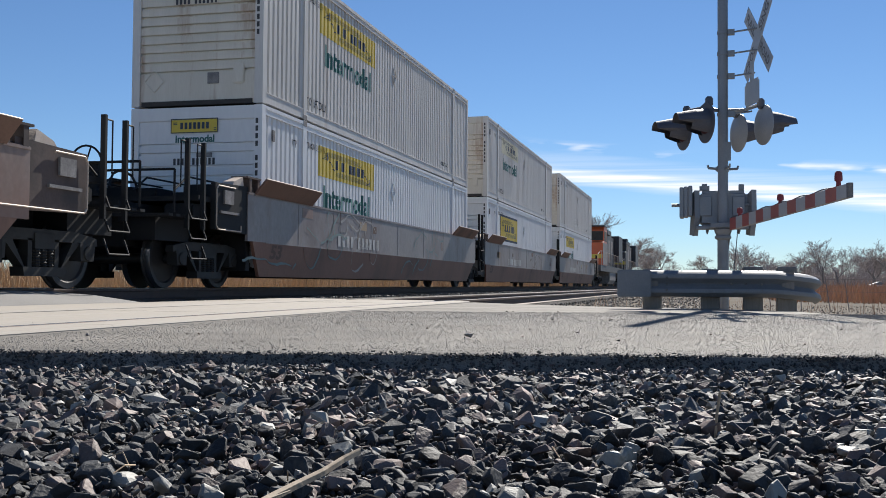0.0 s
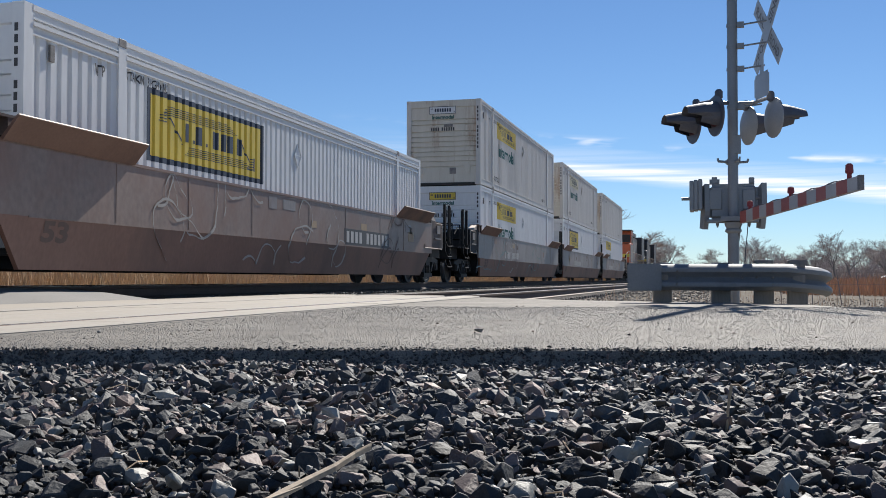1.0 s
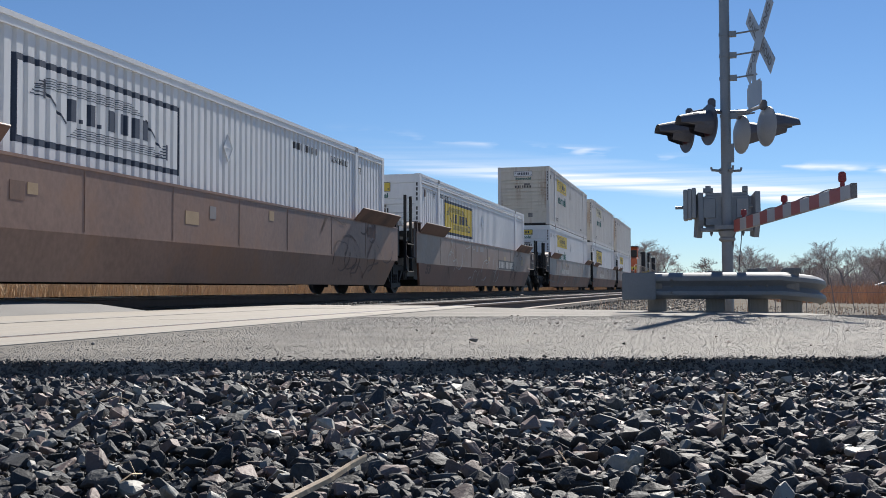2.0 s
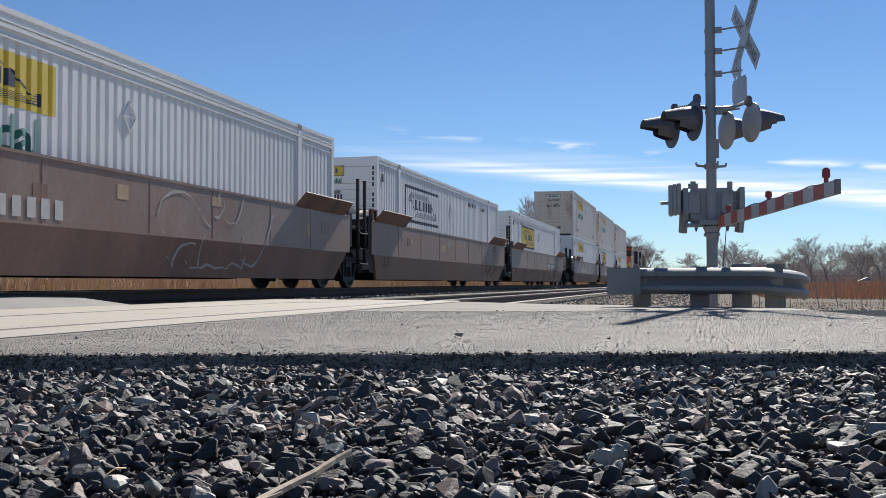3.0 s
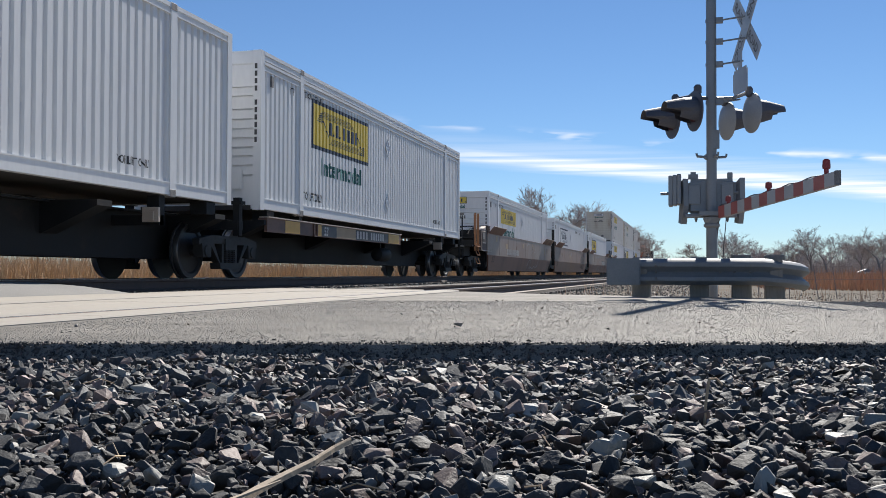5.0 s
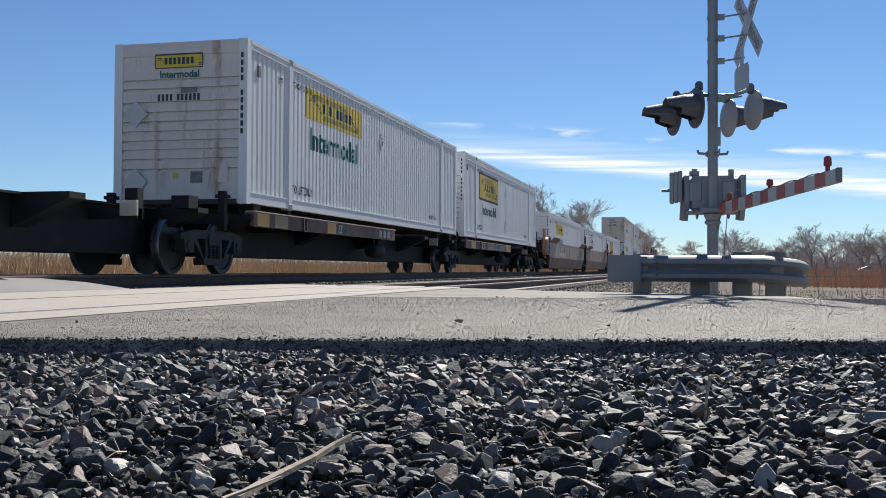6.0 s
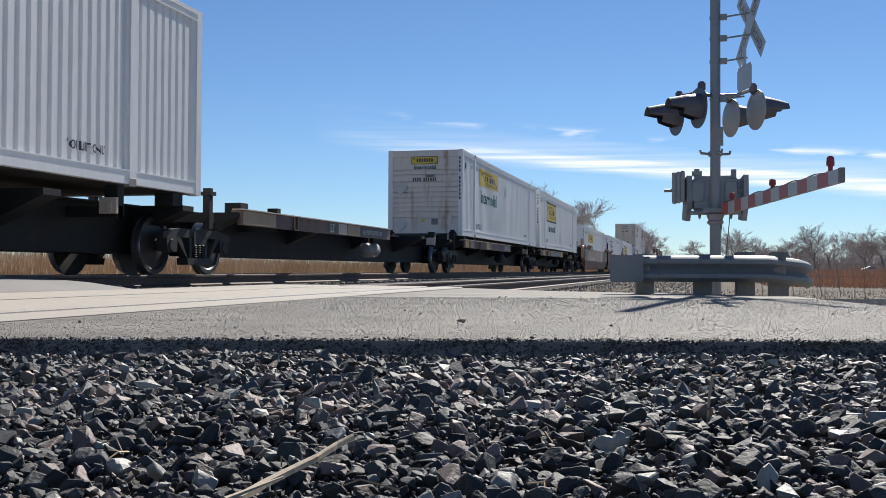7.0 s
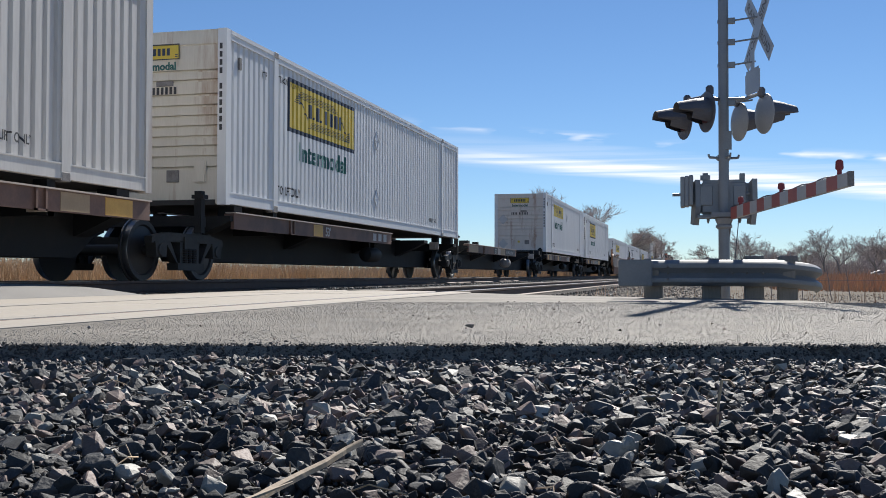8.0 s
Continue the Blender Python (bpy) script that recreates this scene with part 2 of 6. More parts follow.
M = dict(
    white=material("container_white", (0.68, 0.69, 0.70), (0.80, 0.81, 0.81), 0.5, 0, 1.2, 14, 0.35, 0.03, (1, 1, 0.25),
                   (0.47, 0.45, 0.41), (0.6, 0.85)),
    dirty=material("container_dirty_white", (0.55, 0.53, 0.50), (0.71, 0.69, 0.65), 0.55, 0, 1.3, 18, 0.4, 0.05, (1.6, 1.6, 0.22),
                   (0.34, 0.235, 0.16), (0.57, 0.78)),
    cream=material("container_cream", (0.60, 0.56, 0.47), (0.72, 0.68, 0.59), 0.55, 0, 1.4, 16, 0.35, 0.03, (2.6, 2.6, 0.35),
                   (0.33, 0.19, 0.10), (0.55, 0.72)),
    steel=material("galvanised", (0.175, 0.19, 0.205), (0.25, 0.265, 0.28), 0.48, 0.2, 2, 60, 0.5, 0.05, (1, 1, 1), (0.15, 0.155, 0.16), (0.55, 0.75)),
    castings=material("casting_dark", (0.12, 0.11, 0.11), (0.3, 0.29, 0.28), 0.7, 0.1, 6, 50, 0.5, 0.1),
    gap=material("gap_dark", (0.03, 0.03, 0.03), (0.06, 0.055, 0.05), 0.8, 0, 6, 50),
    yellow=material("logo_yellow", (0.62, 0.47, 0.05), (0.74, 0.56, 0.07), 0.5, 0, 3, 40, 0.4, 0.02),
    paleyellow=material("logo_yellow_pale", (0.60, 0.55, 0.36), (0.70, 0.65, 0.46), 0.5, 0, 3, 40, 0.4, 0.02),
    navy=material("logo_navy", (0.02, 0.03, 0.06), (0.04, 0.06, 0.10), 0.55, 0, 5, 40),
    green=material("lettering_green", (0.02, 0.10, 0.09), (0.04, 0.16, 0.14), 0.55, 0, 5, 40),
    ink=material("lettering_black", (0.03, 0.03, 0.035), (0.07, 0.07, 0.075), 0.6, 0, 8, 60),
    chalk=material("lettering_white", (0.40, 0.39, 0.37), (0.55, 0.54, 0.52), 0.6, 0, 8, 60),
    brown=material("car_brown", (0.165, 0.118, 0.095), (0.285, 0.215, 0.18), 0.48, 0, 0.6, 12, 0.6, 0.05, (1, 1, 0.8),
                   (0.20, 0.105, 0.07), (0.46, 0.66)),
    streaked=material("container_rust_streaked", (0.62, 0.58, 0.53), (0.74, 0.70, 0.65), 0.55, 0, 1.5, 30, 0.4, 0.03, (3.0, 1, 0.5),
                      (0.34, 0.20, 0.13), (0.55, 0.72)),
    rusty=material("car_rusty", (0.15, 0.088, 0.065), (0.26, 0.165, 0.125), 0.5, 0, 0.6, 14, 0.6, 0.05, (1, 1, 0.8),
                   (0.27, 0.135, 0.065), (0.52, 0.72)),
    greybrown=material("car_greybrown", (0.175, 0.152, 0.145), (0.29, 0.262, 0.252), 0.48, 0, 0.7, 14, 0.5, 0.05, (1, 1, 0.7),
                       (0.14, 0.09, 0.075), (0.48, 0.68)),
    spray=material("spray_paint", (0.28, 0.265, 0.245), (0.40, 0.385, 0.365), 0.7, 0, 3, 30, 0.4, 0),
    spraydark=material("spray_paint_dark", (0.105, 0.072, 0.06), (0.15, 0.105, 0.088), 0.7, 0, 3, 30, 0.4, 0),
    sprayteal=material("spray_paint_teal", (0.13, 0.19, 0.19), (0.22, 0.29, 0.28), 0.7, 0, 3, 30, 0.4, 0),
    redbrown=material("car_redbrown", (0.155, 0.082, 0.06), (0.245, 0.14, 0.108), 0.55, 0, 0.9, 22, 0.5, 0.06, (1, 1, 0.5),
                      (0.10, 0.062, 0.052), (0.48, 0.7)),
    black=material("underframe_black", (0.009, 0.011, 0.013), (0.021, 0.021, 0.022), 0.7, 0.0, 3, 40, 0.4, 0.12, (1, 1, 1),
                   (0.04, 0.03, 0.025), (0.58, 0.8), 0.0, 0.25),
    frame=material("truck_casting", (0.018, 0.020, 0.021), (0.040, 0.038, 0.035), 0.65, 0.0, 5, 50, 0.4, 0.12, (1, 1, 1),
                   (0.012, 0.011, 0.01), (0.5, 0.7), 0.0, 0.3),
    rustrail=material("handrail_rust", (0.25, 0.11, 0.045), (0.37, 0.19, 0.09), 0.75, 0, 6, 60, 0.4, 0.1),
    wheel=material("wheel_steel", (0.012, 0.012, 0.013), (0.03, 0.027, 0.026), 0.55, 0.1, 4, 40, 0.4, 0.05),
    tread=material("wheel_tread", (0.22, 0.22, 0.23), (0.36, 0.36, 0.36), 0.35, 0.95, 4, 60, 0.4, 0.02),
    amber=material("conspicuity_amber", (0.55, 0.30, 0.05), (0.68, 0.40, 0.08), 0.5, 0, 6, 40),
    tan=material("faded_tan", (0.33, 0.23, 0.13), (0.42, 0.31, 0.19), 0.6, 0, 5, 40, 0.4, 0.05),
    orange=material("loco_orange", (0.50, 0.085, 0.02), (0.60, 0.12, 0.03), 0.45, 0, 2, 30, 0.4, 0.02),
    loco=material("loco_dark", (0.03, 0.032, 0.036), (0.07, 0.07, 0.075), 0.55, 0, 2, 30, 0.4, 0.05),
    rail=material("rail_rust", (0.07, 0.05, 0.042), (0.14, 0.095, 0.075), 0.75, 0.3, 5, 60, 0.4, 0.1),
    railtop=material("rail_polished", (0.55, 0.55, 0.56), (0.7, 0.7, 0.7), 0.25, 0.95, 4, 80, 0.4, 0.02),
    tie=material("tie_timber", (0.06, 0.05, 0.042), (0.13, 0.11, 0.095), 0.85, 0, 6, 50, 0.4, 0.3, (1, 8, 8)),
    concrete=material("crossing_concrete", (0.335, 0.305, 0.26), (0.43, 0.395, 0.34), 0.8, 0, 1.2, 70, 0.3, 0.15, (1, 0.3, 1),
                      (0.29, 0.26, 0.22), (0.55, 0.8), 0.0, 0.35),
    asphalt=material("asphalt_worn", (0.135, 0.125, 0.108), (0.27, 0.25, 0.217), 0.82, 0, 1.5, 140, 0.6, 0.5, (1, 1, 1), None, (0.6, 0.8), 0.0, 0.35),
    asphalt_far=material("asphalt_between_tracks", (0.17, 0.168, 0.163), (0.25, 0.245, 0.235), 0.75, 0, 1.0, 90, 0.4, 0.3),
    aggregate=material("asphalt_aggregate", (0.23, 0.208, 0.178), (0.48, 0.44, 0.378), 0.5, 0, 3, 60, 0.5, 0.2, (1, 1, 1), None, (0.6, 0.8), 0.6),
    aspedge=material("asphalt_broken_edge", (0.05, 0.048, 0.046), (0.11, 0.105, 0.1), 0.9, 0, 6, 70, 0.5, 0.6),
    soil=material("gravel_soil", (0.03, 0.028, 0.027), (0.07, 0.065, 0.06), 0.95, 0, 8, 70, 0.5, 0.8),
    stone=material("ballast_stone", (0.026, 0.030, 0.035), (0.096, 0.098, 0.096), 0.68, 0, 14, 110, 0.4, 0.3, (1, 1, 1),
                   (0.165, 0.145, 0.125), (0.56, 0.76), 0.84, 0.40),
    stonewarm=material("ballast_stone_warm", (0.14, 0.10, 0.085), (0.27, 0.205, 0.175), 0.64, 0, 14, 110, 0.4, 0.3, (1, 1, 1),
                       None, (0.6, 0.8), 0.5),
    stonepale=material("ballast_stone_pale", (0.24, 0.24, 0.21), (0.38, 0.37, 0.33), 0.6, 0, 14, 110, 0.4, 0.25, (1, 1, 1),
                       None, (0.6, 0.8), 0.3),
    earth=material("field_earth", (0.115, 0.10, 0.08), (0.20, 0.18, 0.15), 1.0, 0, 0.7, 14, 0.5, 0.6, (1, 1, 1), (0.13, 0.105, 0.07), (0.5, 0.7), 0.0, 0.05),
    straw=material("dry_grass", (0.48, 0.34, 0.20), (0.64, 0.49, 0.33), 0.85, 0, 0.5, 5, 0.4, 0, (1, 1, 1),
                   (0.33, 0.19, 0.09), (0.5, 0.75), 0.25),
    russet=material("russet_grass", (0.44, 0.245, 0.14), (0.60, 0.39, 0.255), 0.85, 0, 0.5, 5, 0.4, 0, (1, 1, 1),
                    (0.24, 0.13, 0.07), (0.5, 0.75), 0.25),
    bark=material("bark_grey", (0.22, 0.20, 0.19), (0.34, 0.31, 0.29), 0.9, 0, 3, 30, 0.4, 0.3),
    # twig brown lightened: the haze of distance is mixed into the colour
    twig=material("twig_brown_hazed", (0.36, 0.31, 0.285), (0.48, 0.42, 0.39), 0.9, 0, 3, 30, 0.4, 0),
    mast=material("mast_aluminium", (0.235, 0.248, 0.262), (0.325, 0.338, 0.35), 0.45, 0.2, 3, 60, 0.4, 0.04),
    # black raised to grey, with the veil of sun glare in the colour
    signal=material("signal_black_hazed", (0.085, 0.085, 0.10), (0.135, 0.135, 0.15), 0.45, 0, 4, 60, 0.4, 0.03),
    signalback=material("signal_backplate_grey", (0.30, 0.31, 0.32), (0.40, 0.41, 0.42), 0.5, 0.1, 4, 60, 0.4, 0.03),
    signwhite=material("sign_back", (0.45, 0.46, 0.47), (0.56, 0.57, 0.58), 0.5, 0.2, 4, 50, 0.4, 0.03),
    armred=material("gate_red", (0.40, 0.10, 0.085), (0.52, 0.15, 0.12), 0.45, 0, 4, 50, 0.4, 0.02),
    armwhite=material("gate_white", (0.48, 0.48, 0.47), (0.60, 0.60, 0.59), 0.45, 0, 4, 50, 0.4, 0.02),
    redlens=glow("red_lens", (0.06, 0.012, 0.016), 0.02),
    redlit=glow("red_lit_lens", (0.16, 0.025, 0.03), 0.10),
    wood=material("post_timber", (0.20, 0.185, 0.165), (0.32, 0.30, 0.27), 0.85, 0, 6, 60, 0.4, 0.3, (6, 6, 0.6)),
    stick=material("dry_stick", (0.27, 0.21, 0.145), (0.46, 0.38, 0.28), 0.8, 0, 9, 60, 0.4, 0.2),
    shed=material("shed_white", (0.6, 0.6, 0.6), (0.72, 0.72, 0.72), 0.6, 0, 2, 30),
    bolster=material("spine_brown", (0.13, 0.07, 0.05), (0.22, 0.13, 0.095), 0.65, 0, 2, 30, 0.35, 0.08, (1, 1, 1),
                     (0.07, 0.05, 0.045), (0.5, 0.7)),
    # car brown darkened to hold the shade at the well ends
    endshade=material("end_plate_shaded_brown", (0.06, 0.043, 0.037), (0.115, 0.085, 0.074), 0.6, 0, 2, 30, 0.4, 0.08, (1, 1, 1),
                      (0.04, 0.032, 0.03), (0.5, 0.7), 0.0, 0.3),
    # pale tone for worn steel and for edges that catch the sun
    edge=material("worn_lit_edge", (0.45, 0.37, 0.30), (0.62, 0.54, 0.46), 0.6, 0.2, 5, 60, 0.4, 0.05),
)


# ---- mesh helpers ----
def box(bm, x0, x1, y0, y1, z0, z1, m=None):
    v = [bm.verts.new((x, y, z)) for x in (x0, x1) for y in (y0, y1) for z in (z0, z1)]
    if m:
        for q in v:
            q.co = m @ q.co
    for f in ((0, 1, 3, 2), (4, 6, 7, 5), (0, 4, 5, 1), (2, 3, 7, 6), (0, 2, 6, 4), (1, 5, 7, 3)):
        bm.faces.new([v[i] for i in f])
    return bm


def rod(bm, a, b, r, n=8, r2=None):
    a, b = Vector(a), Vector(b)
    q = (b - a).to_track_quat("Z", "Y").to_matrix()
    r2 = r if r2 is None else r2
    lo = [bm.verts.new(a + q @ Vector((r * math.cos(k * math.tau / n), r * math.sin(k * math.tau / n), 0))) for k in range(n)]
    hi = [bm.verts.new(b + q @ Vector((r2 * math.cos(k * math.tau / n), r2 * math.sin(k * math.tau / n), 0))) for k in range(n)]
    for k in range(n):
        bm.faces.new((lo[k], lo[(k + 1) % n], hi[(k + 1) % n], hi[k]))
    bm.faces.new(lo[::-1])
    bm.faces.new(hi)
    return bm


def pipe(bm, pts, r, n=6):
    for a, b in zip(pts, pts[1:]):
        rod(bm, a, b, r, n)
    return bm


def prism(bm, poly, lo, hi, axis="x"):
    """A flat outline pushed out along an axis: poly is (y, z) for x, (x, z) for y, (x, y) for z."""
    place = {"x": lambda p, h: (h, p[0], p[1]), "y": lambda p, h: (p[0], h, p[1]), "z": lambda p, h: (p[0], p[1], h)}[axis]
    a = [bm.verts.new(place(p, lo)) for p in poly]
    b = [bm.verts.new(place(p, hi)) for p in poly]
    n = len(poly)
    for k in range(n):
        bm.faces.new((a[k], a[(k + 1) % n], b[(k + 1) % n], b[k]))
    bm.faces.new(a[::-1])
    bm.faces.new(b)
    return bm


def lathe(bm, profile, a, b, n=24):
    """profile of (radius, along 0..1) turned about the line a-b."""
    a, b = Vector(a), Vector(b)
    q = (b - a).to_track_quat("Z", "Y").to_matrix()
    ln = (b - a).length
    rings = [[bm.verts.new(a + q @ Vector((r * math.cos(k * math.tau / n), r * math.sin(k * math.tau / n), h * ln)))
              for k in range(n)] for r, h in profile]
    for u, w in zip(rings, rings[1:]):
        for k in range(n):
            bm.faces.new((u[k], u[(k + 1) % n], w[(k + 1) % n], w[k]))
    bm.faces.new(rings[0][::-1])
    bm.faces.new(rings[-1])
    return bm


def mesh_of(name, bm, mat, smooth=False):
    bmesh.ops.recalc_face_normals(bm, faces=bm.faces)
    me = bpy.data.meshes.new(name)
    bm.to_mesh(me)
    bm.free()
    me.materials.append(mat)
    if smooth:
        me.polygons.foreach_set("use_smooth", [True] * len(me.polygons))
        me.set_sharp_from_angle(angle=radians(35))
    return me


def part(name, bm, mat, parent, label="", smooth=False):
    ob = new(name, mesh_of(name, bm, mat, smooth))
    ob.parent = parent
    if name in ("number", "code"):
        ob["kind"] = "stuff"
    if label:
        ob["label"] = label
    return ob


def shared(name, me, parent, at=None):
    ob = new(name, me)
    ob.parent = parent
    if at is not None:
        ob.matrix_basis = at
    return ob


def thing(name, label, category, group="", kind=""):
    return tagged(new(name), label, category, group, kind)


def structure(name, bm, mat, label, category):
    return tagged(new(name, mesh_of(name, bm, mat)), label, category, "", "structure")


def B():
    return bmesh.new()


def letters(text, size, bold=0.0):
    """Flat lettering as a bmesh in its own x, y, with the built-in font."""
    cu = bpy.data.curves.new("lettering", "FONT")
    cu.body, cu.size, cu.offset, cu.resolution_u = text, size, bold, 3
    ob = bpy.data.objects.new("lettering", cu)
    me = bpy.data.meshes.new_from_object(ob)
    bm = B()
    bm.from_mesh(me)
    bpy.data.objects.remove(ob)
    bpy.data.curves.remove(cu)
    bpy.data.meshes.remove(me)
    return bm


def bars(n, size, gap_after=()):
    """Plain blocks in place of characters that are not lettered, in x, y."""
    bm = B()
    x = 0.0
    for k in range(n):
        bm.faces.new([bm.verts.new((x + u * size, w * size, 0)) for u, w in ((0, 0), (0.40, 0), (0.40, 1), (0, 1))])
        x += size * (0.66 + (0.5 if k in gap_after else 0))
    return bm


# ---- ground, road, tracks ----
TRACK_X = -8.84        # centre of the far track, rail top at z = 0
NEAR_X, NEAR_Z = -4.65, -0.163
ROAD_Z = -0.178
GAUGE = 0.7525         # half, to the head's centre


def grid_sheet(x0, x1, nx, y0, y1, ny, height):
    bm = B()
    vs = [[bm.verts.new((x0 + (x1 - x0) * i / nx, y0 + (y1 - y0) * j / ny, 0)) for j in range(ny + 1)] for i in range(nx + 1)]
    for r in vs:
        for v in r:
            v.co.z = height(v.co.x, v.co.y)
    for i in range(nx):
        for j in range(ny):
            bm.faces.new((vs[i][j], vs[i + 1][j], vs[i + 1][j + 1], vs[i][j + 1]))
    return bm


def ground_sheet():
    """One sheet to the horizon, in rings that widen with distance."""
    bm = B()
    xs = [-2500, -900, -300, -120, -60, -30, -20, -14, -12.2, -10.6, -7.0, -6.2, -3.2, -2.6, -1, 1, 3, 6, 12, 30, 80, 300, 900, 2500]
    ys = [-2500, -600, -150, -40, -10, -4, 0, 3, 6, 9, 12, 15, 20, 30, 45, 70, 110, 180, 350, 800, 2500]

    def height(x, y):
        z = -0.62
        if -12.2 <= x <= -2.9:
            z = -0.42                       # bed under the tracks
        elif x > -2.9:
            z = -0.46 if y < 13 else -0.40
        elif x < -19:
            z = -0.50
        return z
    vs = [[bm.verts.new((x, y, height(x, y))) for y in ys] for x in xs]
    for i in range(len(xs) - 1):
        for j in range(len(ys) - 1):
            bm.faces.new((vs[i][j], vs[i + 1][j], vs[i + 1][j + 1], vs[i][j + 1]))
    return bm


ground = structure("ground", ground_sheet(), M["earth"], "bare brown earth and dry grass beyond the tracks", "ground")


def road_sheet():
    """Worn pale asphalt between the gravel edge and the flared far edge, up to the crossing panels."""
    near = [(x, 4.13 + 0.272 * x) for x in (-3.41, -2.55, -0.92, 0.58, 2.2, 5.0, 14.0)]
    far = [(-3.41, 15.2), (-2.55, 14.3), (-1.63, 13.45), (-0.17, 12.75), (1.0, 12.05), (2.4, 11.6), (14.0, 13.0)]
    bm = B()
    n = 28
    rows = []
    for (a, b), (c, d) in zip(near, far):
        rows.append([bm.verts.new((a + (c - a) * k / n, b + (d - b) * k / n,
                                   ROAD_Z - (0.0 if a < 3 else 0.05 * (a - 3)))) for k in range(n + 1)])
    for u, w in zip(rows, rows[1:]):
        for k in range(n):
            bm.faces.new((u[k], w[k], w[k + 1], u[k + 1]))
    # side faces down into the shoulder
    for edge in ([r[0] for r in rows], [r[-1] for r in rows]):
        low = [bm.verts.new((v.co.x, v.co.y - (0.06 if edge[0] is rows[0][0] else -0.5), v.co.z - (0.09 if edge[0] is rows[0][0] else 0.3))) for v in edge]
        for k in range(len(edge) - 1):
            bm.faces.new((edge[k], edge[k + 1], low[k + 1], low[k]))
    return bm


road = structure("road", road_sheet(), M["asphalt"], "worn pale asphalt road with a broken gravelly edge", "road")


def road_between():
    """Asphalt between the two tracks, ramping up to the far rail, and on across it."""
    bm = B()
    prof = [(-6.55, NEAR_Z - 0.01), (-7.0, -0.15), (-7.5, -0.06), (-7.95, -0.012)]
    rows = [[bm.verts.new((x, y + 0.6 * (x + 6.5), z)) for x, z in prof] for y in (-14, -4, 2, 6, 11.0, 12.1, 13.0)]
    for v in rows[-1]:
        v.co.z -= 0.12
    for v in rows[-2]:
        v.co.z -= 0.02
    for u, w in zip(rows, rows[1:]):
        for k in range(len(prof) - 1):
            bm.faces.new((u[k], u[k + 1], w[k + 1], w[k]))
    box(bm, -8.02, -6.6, -14, 9.2, -0.40, -0.2)
    return bm


structure("road_between_tracks", road_between(), M["asphalt_far"], "grey asphalt ramp between the two tracks", "road")
bm = B()
box(bm, -9.5, -8.2, -14, 10.4, -0.3, -0.03)
structure("road_within_track", bm, M["asphalt_far"], "grey asphalt crossing infill between the far rails", "road")
bm = B()
box(bm, -30, -9.68, -14, 9.2, -0.5, -0.05)
structure("road_beyond_tracks", bm, M["asphalt_far"], "grey asphalt road beyond the far track", "road")


def rail_mesh(y0, y1):
    prof = [(-0.076, -0.18), (0.076, -0.18), (0.076, -0.168), (0.012, -0.145), (0.012, -0.045), (0.037, -0.038),
            (0.037, -0.008), (0.03, -0.001), (-0.03, -0.001), (-0.037, -0.008), (-0.037, -0.038), (-0.012, -0.045),
            (-0.012, -0.145), (-0.076, -0.168)]
    bm = B()
    prism(bm, prof, y0, y1, "y")
    return bm


def make_track(x, z, label, y0=-40, y1=900):
    t = tagged(new("railway_track"), label, "railway track", "tracks", "structure")
    t.matrix_basis = pose(x, 0, z)
    for sx in (-GAUGE, GAUGE):
        rail = part("rail", rail_mesh(y0, y1), M["rail"], t)
        rail.matrix_basis = pose(sx, 0, 0)
        bm = B()
        box(bm, -0.029, 0.029, y0, y1, -0.0012, 0.0)
        part("rail_head", bm, M["railtop"], rail, "polished steel running surface")
    tie = B()
    box(tie, -1.3, 1.3, -0.115, 0.115, -0.36, -0.185)
    bmesh.ops.bevel(tie, geom=tie.edges[:], offset=0.015, segments=1, affect="EDGES")
    me = mesh_of("sleeper", tie, M["tie"])
    for k in range(120):
        y = -10 + k * 0.54
        shared("sleeper", me, t, pose(random.uniform(-0.02, 0.02), y, 0, 0, 0, random.uniform(-1, 1)))
    return t


make_track(TRACK_X, 0.0, "far main track with rusty rails on dark ballast")
make_track(NEAR_X, NEAR_Z, "near track with polished rails set in concrete crossing panels")


def crossing_panels():
    t = tagged(new("crossing_surface"), "pale concrete crossing panels set round the near rails", "crossing panels", "", "structure")
    for x0, x1, up in ((-6.55, NEAR_X - GAUGE - 0.07, 0.016), (NEAR_X - GAUGE + 0.13, NEAR_X - 0.012, 0.010), (NEAR_X + 0.012, NEAR_X + GAUGE - 0.13, 0.008),
                       (NEAR_X + GAUGE + 0.07, -3.47, 0.0)):
        y = -14.0
        while y < 14.6:
            ln = 2.44
            bm = B()
            box(bm, x0 + 0.006, x1 - 0.006, y + 0.0015, y + ln - 0.0015, -0.42, NEAR_Z + up + random.uniform(-0.0012, 0.0012))
            bmesh.ops.bevel(bm, geom=[e for e in bm.edges if all(v.co.z > -0.3 for v in e.verts) and abs(e.verts[0].co.x - e.verts[1].co.x) < 0.01], offset=0.014, segments=1, affect="EDGES")
            part("panel", bm, M["concrete"], t)
            y += ln
    return t


crossing_panels()


# ---- train: containers ----
SPEED = 16.72
C_LEN, C_W, C_H = 16.154, 2.591, 2.896
PITCH, GROOVE, DEPTH = 0.2065, 0.046, 0.036
movers = []            # (thing, x, start y, z)


def groove_depth(u, ends):
    """Depth of the corrugation at u along the side: flat bands with narrow trapezoid grooves."""
    a, b = ends
    if u <= a or u >= b:
        return 0.0
    k = (u - a) % PITCH - PITCH * 0.5
    k = abs(k)
    flat, slope = GROOVE * 0.5, 0.024
    if k < flat:
        return DEPTH
    if k < flat + slope:
        return DEPTH * (1 - (k - flat) / slope)
    return 0.0


